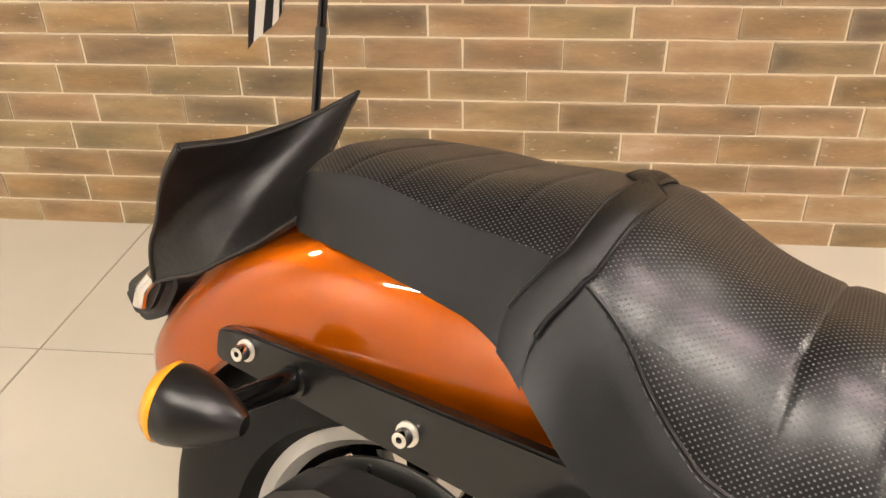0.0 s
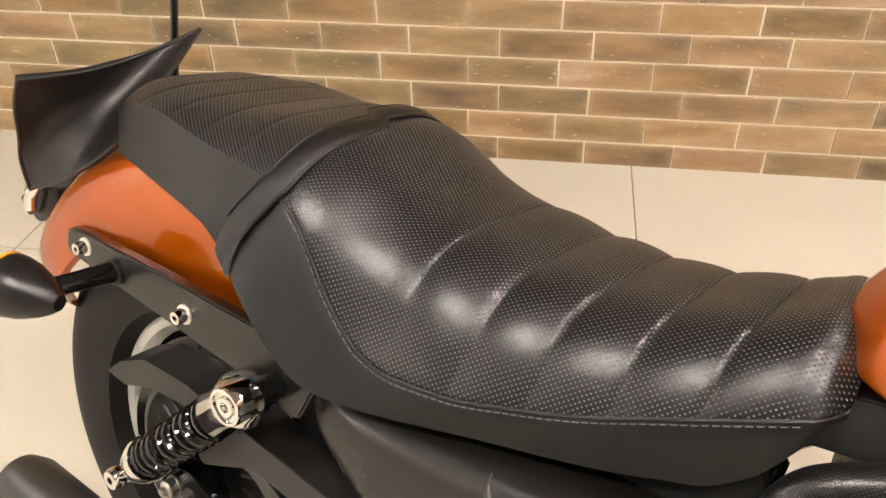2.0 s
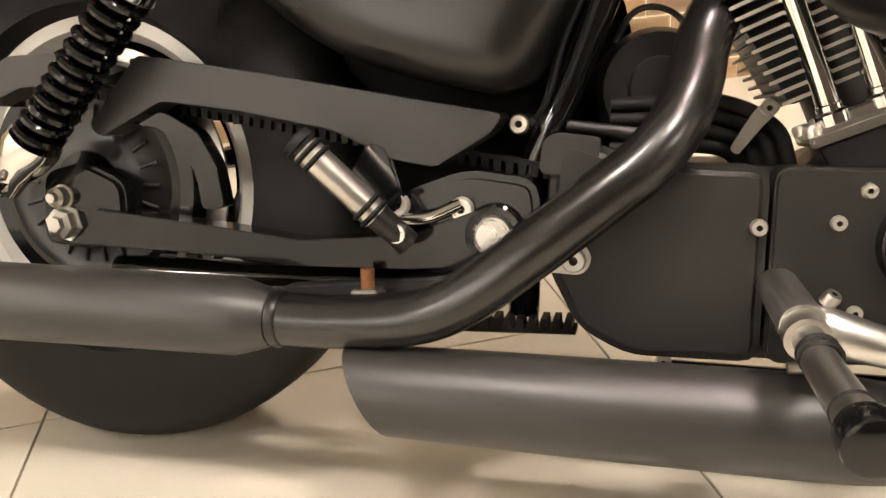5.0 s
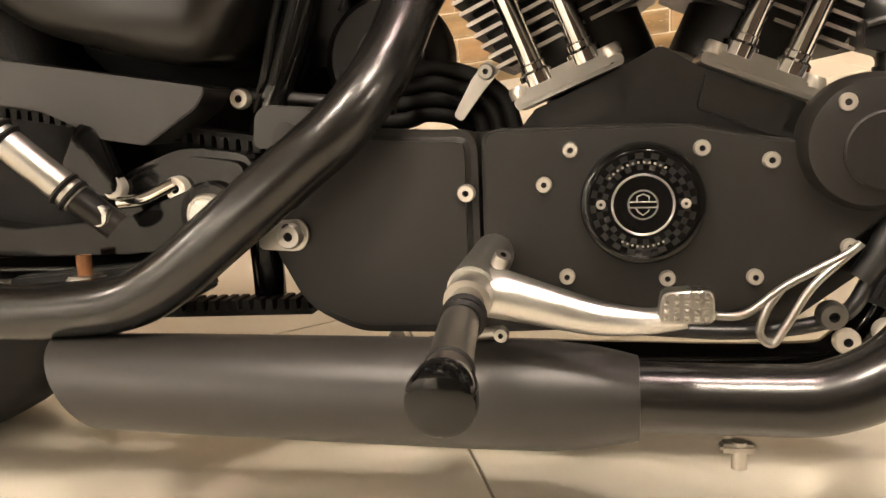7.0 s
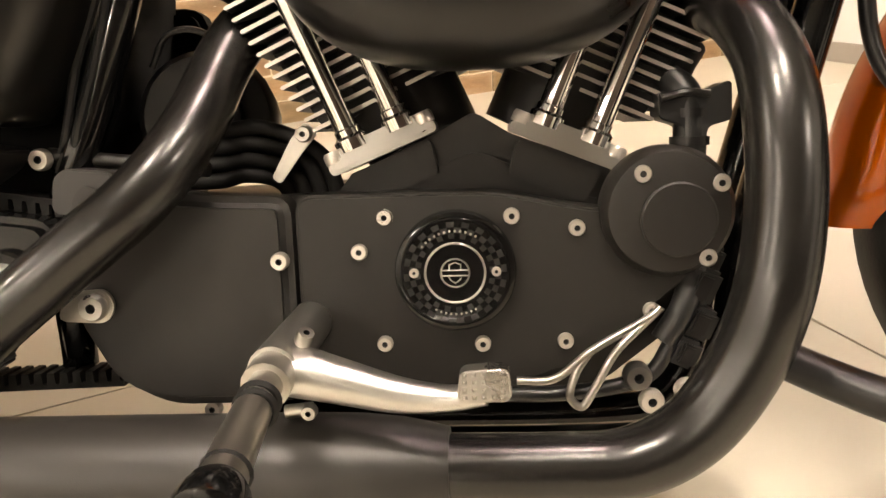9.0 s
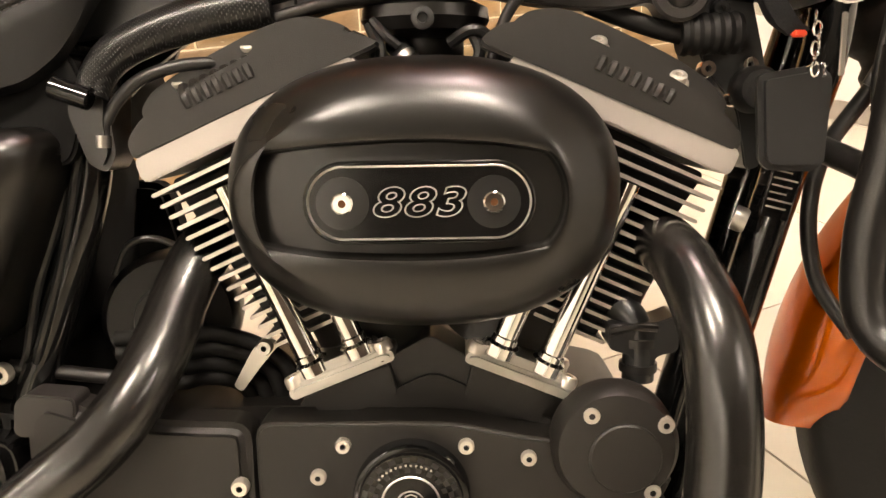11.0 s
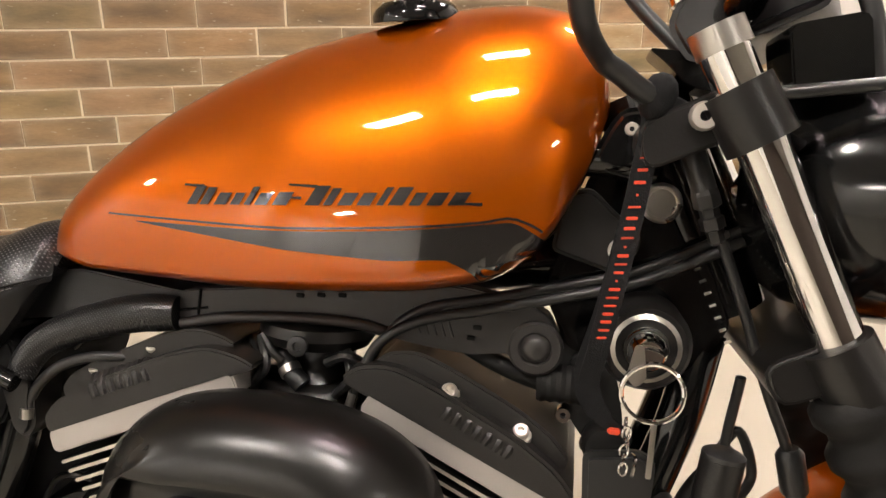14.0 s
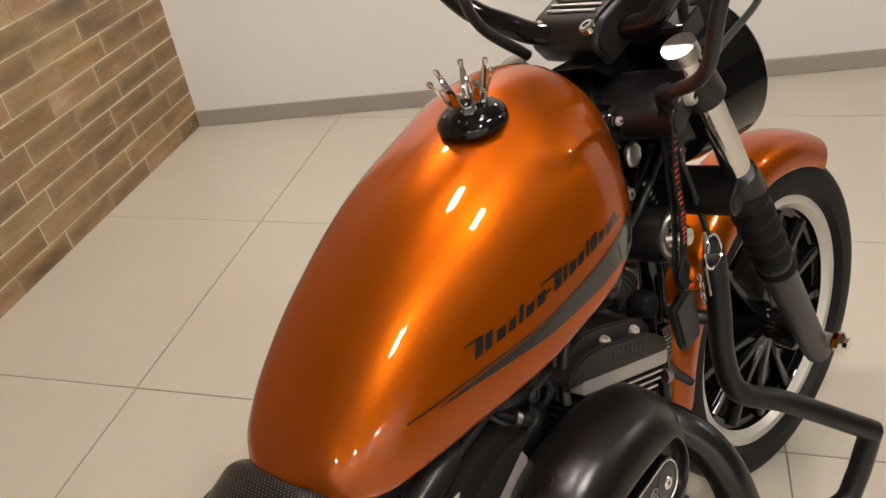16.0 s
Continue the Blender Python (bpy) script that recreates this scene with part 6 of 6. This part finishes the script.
# dark plate added so that no bright wall or floor shows through
part("lower_gap_filler", plate(rounded([(0.17, 0.30), (0.20, 0.44), (0.30, 0.45), (0.43, 0.43), (0.46, 0.36), (0.44, 0.31)], 0.01), 0.02, 0.07, 0.006), SHADE_BLACK, bike, "dull black filler in the gap below the side cover")

# lug and bolts where the engine hangs from the frame neck
lug = part("frame_lug", plate(rounded([(0.868, 0.668), (0.905, 0.690), (0.924, 0.613), (0.924, 0.545), (0.913, 0.542), (0.905, 0.585), (0.890, 0.603), (0.878, 0.621)], 0.006), -0.034, 0.02, 0.004), PLASTIC, bike, "black frame lug behind the front cylinder")
for x, z in ((0.8814, 0.6127), (0.910, 0.6147), (0.901, 0.5927), (0.889, 0.652)):
    screw("lug_bolt", (x, -0.036, z), 0.0062, parent=lug, mat=SHADE_BLACK if z > 0.65 else CHROME, deep=0.008)
part("lug_rubber", lathe([(0, 0.014), (0.006, 0.016), (0.02, 0.016), (0.026, 0.013), (0.026, 0)], (0.912, -0.034, 0.598), (0, -1, 0), 20), RUBBER, lug)


# ---- pieces of the wall and the floor ----
def brick_material():
    m = bpy.data.materials.new("brown brick-look tile")
    m.use_nodes = True
    n, l = m.node_tree.nodes, m.node_tree.links
    b = n["Principled BSDF"]
    info, co = n.new("ShaderNodeObjectInfo"), n.new("ShaderNodeTexCoord")
    shift = n.new("ShaderNodeVectorMath")
    shift.operation = "MULTIPLY_ADD"
    l.new(info.outputs["Random"], shift.inputs[0])
    shift.inputs[1].default_value = (37, 51, 13)
    drawn = n.new("ShaderNodeVectorMath")
    drawn.operation = "MULTIPLY"
    l.new(co.outputs["Object"], drawn.inputs[0])
    drawn.inputs[1].default_value = (0.45, 1.0, 1.7)
    l.new(drawn.outputs[0], shift.inputs[2])
    cloud, grain = n.new("ShaderNodeTexNoise"), n.new("ShaderNodeTexNoise")
    for t, s, d in ((cloud, 9.0, 5), (grain, 120.0, 4)):
        t.inputs["Scale"].default_value, t.inputs["Detail"].default_value = s, d
        l.new(shift.outputs[0], t.inputs["Vector"])
    ramp = n.new("ShaderNodeValToRGB")
    for k, (at, c) in enumerate(((0.2, (0.15, 0.105, 0.060)), (0.42, (0.285, 0.188, 0.094)), (0.6, (0.43, 0.278, 0.137)), (0.82, (0.58, 0.45, 0.29)))):
        e = ramp.color_ramp.elements[k] if k < 2 else ramp.color_ramp.elements.new(at)
        e.position, e.color = at, (*c, 1)
    add = n.new("ShaderNodeMath")
    add.operation = "MULTIPLY_ADD"
    l.new(info.outputs["Random"], add.inputs[0])
    add.inputs[1].default_value = 0.22
    part_of = n.new("ShaderNodeMath")
    part_of.operation = "MULTIPLY_ADD"
    l.new(cloud.outputs["Fac"], part_of.inputs[0])
    part_of.inputs[1].default_value = 1.0
    part_of.inputs[2].default_value = -0.14
    l.new(part_of.outputs[0], add.inputs[2])
    l.new(add.outputs[0], ramp.inputs["Fac"])
    dirt = n.new("ShaderNodeMix")
    dirt.data_type, dirt.blend_type = "RGBA", "MULTIPLY"
    dirt.inputs["Factor"].default_value = 0.28
    l.new(ramp.outputs["Color"], dirt.inputs["A"])
    l.new(grain.outputs["Fac"], dirt.inputs["B"])

    def calc(op, a, c):
        k = n.new("ShaderNodeMath")
        k.operation = op
        for i, v in enumerate((a, c)):
            if isinstance(v, (int, float)):
                k.inputs[i].default_value = v
            else:
                l.new(v, k.inputs[i])
        return k.outputs[0]

    def blend(kind, factor, a, c):
        k = n.new("ShaderNodeMix")
        k.data_type, k.blend_type = "RGBA", kind
        for name, v in (("Factor", factor), ("A", a), ("B", c)):
            if isinstance(v, (int, float, tuple)):
                k.inputs[name].default_value = v
            else:
                l.new(v, k.inputs[name])
        return k.outputs["Result"]
    # every tile has a slightly different firing: olive, ochre, rosy or plain
    hue = n.new("ShaderNodeValToRGB")
    for k, (at, c) in enumerate(((0.0, (0.90, 1.0, 0.92)), (0.35, (1, 1, 1)), (0.65, (1.0, 0.93, 0.98)), (1.0, (1.0, 0.93, 0.74)))):
        el = hue.color_ramp.elements[k] if k < 2 else hue.color_ramp.elements.new(at)
        el.position, el.color = at, (*c, 1)
    l.new(calc("FRACT", calc("MULTIPLY", info.outputs["Random"], 17.3), 0.0), hue.inputs["Fac"])
    colour = blend("MULTIPLY", 0.85, dirt.outputs["Result"], hue.outputs["Color"])
    # worn, paler rims with ragged inner edges, and pale pits
    sep = n.new("ShaderNodeSeparateXYZ")
    l.new(co.outputs["Generated"], sep.inputs[0])
    rim_x = calc("MULTIPLY", calc("POWER", calc("MULTIPLY", calc("ABSOLUTE", calc("SUBTRACT", sep.outputs[0], 0.5), 0.0), 2.0), 9.0), 0.5)
    rim_z = calc("MULTIPLY", calc("POWER", calc("MULTIPLY", calc("ABSOLUTE", calc("SUBTRACT", sep.outputs[2], 0.5), 0.0), 2.0), 3.5), 0.55)
    ragged = n.new("ShaderNodeTexNoise")
    ragged.inputs["Scale"].default_value, ragged.inputs["Detail"].default_value = 40.0, 5
    l.new(shift.outputs[0], ragged.inputs["Vector"])
    worn = calc("MINIMUM", calc("MULTIPLY", calc("MAXIMUM", rim_x, rim_z), calc("MULTIPLY", ragged.outputs["Fac"], 1.6)), 0.8)
    colour = blend("MIX", worn, colour, (0.50, 0.40, 0.27, 1))
    pits = n.new("ShaderNodeTexNoise")
    pits.inputs["Scale"].default_value, pits.inputs["Detail"].default_value = 95.0, 1
    l.new(shift.outputs[0], pits.inputs["Vector"])
    speck = calc("MINIMUM", calc("MULTIPLY", calc("MAXIMUM", calc("SUBTRACT", pits.outputs["Fac"], 0.715), 0.0), 9.0), 0.55)
    colour = blend("MIX", speck, colour, (0.66, 0.58, 0.44, 1))
    l.new(colour, b.inputs["Base Color"])
    b.inputs["Roughness"].default_value = 0.6
    k = n.new("ShaderNodeBump")
    k.inputs["Strength"].default_value, k.inputs["Distance"].default_value = 0.4, 0.003
    l.new(grain.outputs["Fac"], k.inputs["Height"])
    l.new(k.outputs["Normal"], b.inputs["Normal"])
    return m


BRICK = brick_material()
BL, BH, GAP, THIN = 0.24825, 0.0802, 0.0056, 0.0030
COURSE = 0.167                # top of the cut bottom course
JOINTS = (0.491, 0.405)       # wide upright joints of the even and the odd courses
# the tiles come in pairs: a wide joint round each pair, a thin one inside it
shapes = {0: [], 1: []}
for side_of_pair in (0, 1):
    for _ in range(6):
        x0, x1 = (-BL / 2 + GAP / 2, BL / 2 - THIN / 2) if side_of_pair == 0 else (-BL / 2 + THIN / 2, BL / 2 - GAP / 2)
        own = plate([(x0, GAP / 2), (x1, GAP / 2), (x1, BH - GAP / 2), (x0, BH - GAP / 2)], -0.001, 0.012, 0.0016, rows=1)
        for v in own.verts:
            v.co.x += random.uniform(-1, 1) * 0.0009
            v.co.z += random.uniform(-1, 1) * 0.0007
        mesh = bpy.data.meshes.new("brick")
        own.to_mesh(mesh)
        own.free()
        mesh.materials.append(BRICK)
        shapes[side_of_pair].append(mesh)
rest = []
for row in range(32):
    z = COURSE + (row - 1) * BH
    for k in range(-20, 12):
        x = JOINTS[row % 2] + (k + 0.5) * BL
        if x - BL / 2 > WALL_X or x - BL / 2 < -4 or z + BH > CEILING:
            continue
        if row < 16 and -1.6 < x < 3.2:
            ob = new("brick", shapes[k % 2][random.randrange(6)])
            ob.parent = wall_north
            ob.location = (x, WALL_Y - random.uniform(0, 0.0012), z)
        else:
            rest.append((x, z))
own = bmesh.new()
for x, z in rest:
    own.from_mesh(shapes[0][0])
    own.verts.ensure_lookup_table()
    bmesh.ops.translate(own, verts=own.verts[-len(shapes[0][0].vertices):], vec=(x, WALL_Y, z))
far = part("brickwork", own, BRICK, wall_north, scale=1, flat=True)
tagged(far, kind="stuff")

TILE, SEAM = 0.773, 0.0032
own = bmesh.new()
half = TILE / 2 - SEAM / 2
low = ring(own, [(sx * half, sy * half, -0.004) for sx, sy in ((-1, -1), (1, -1), (1, 1), (-1, 1))])
mid = ring(own, [(sx * half, sy * half, -0.0008) for sx, sy in ((-1, -1), (1, -1), (1, 1), (-1, 1))])
top = ring(own, [(sx * (half - 0.001), sy * (half - 0.001), 0) for sx, sy in ((-1, -1), (1, -1), (1, 1), (-1, 1))])
skin(own, [low, mid, top])
bmesh.ops.recalc_face_normals(own, faces=own.faces)
mesh = bpy.data.meshes.new("floor_tile")
own.to_mesh(mesh)
own.free()
mesh.materials.append(FLOOR_TILE)
for i in range(-7, 4):
    for j in range(-8, 2):
        x, y = 1.402 + (i + 0.5) * TILE, 1.861 + (j - 0.5) * TILE
        if x - half > WALL_X + 0.187 * (WALL_Y - y) + 0.1 or y - half > WALL_Y or x + half < -4 or y + half < -4:
            continue
        ob = new("floor_tile", mesh)
        ob.parent = floor
        ob.location = (x, y, FLOOR + random.uniform(-0.0003, 0.0003))
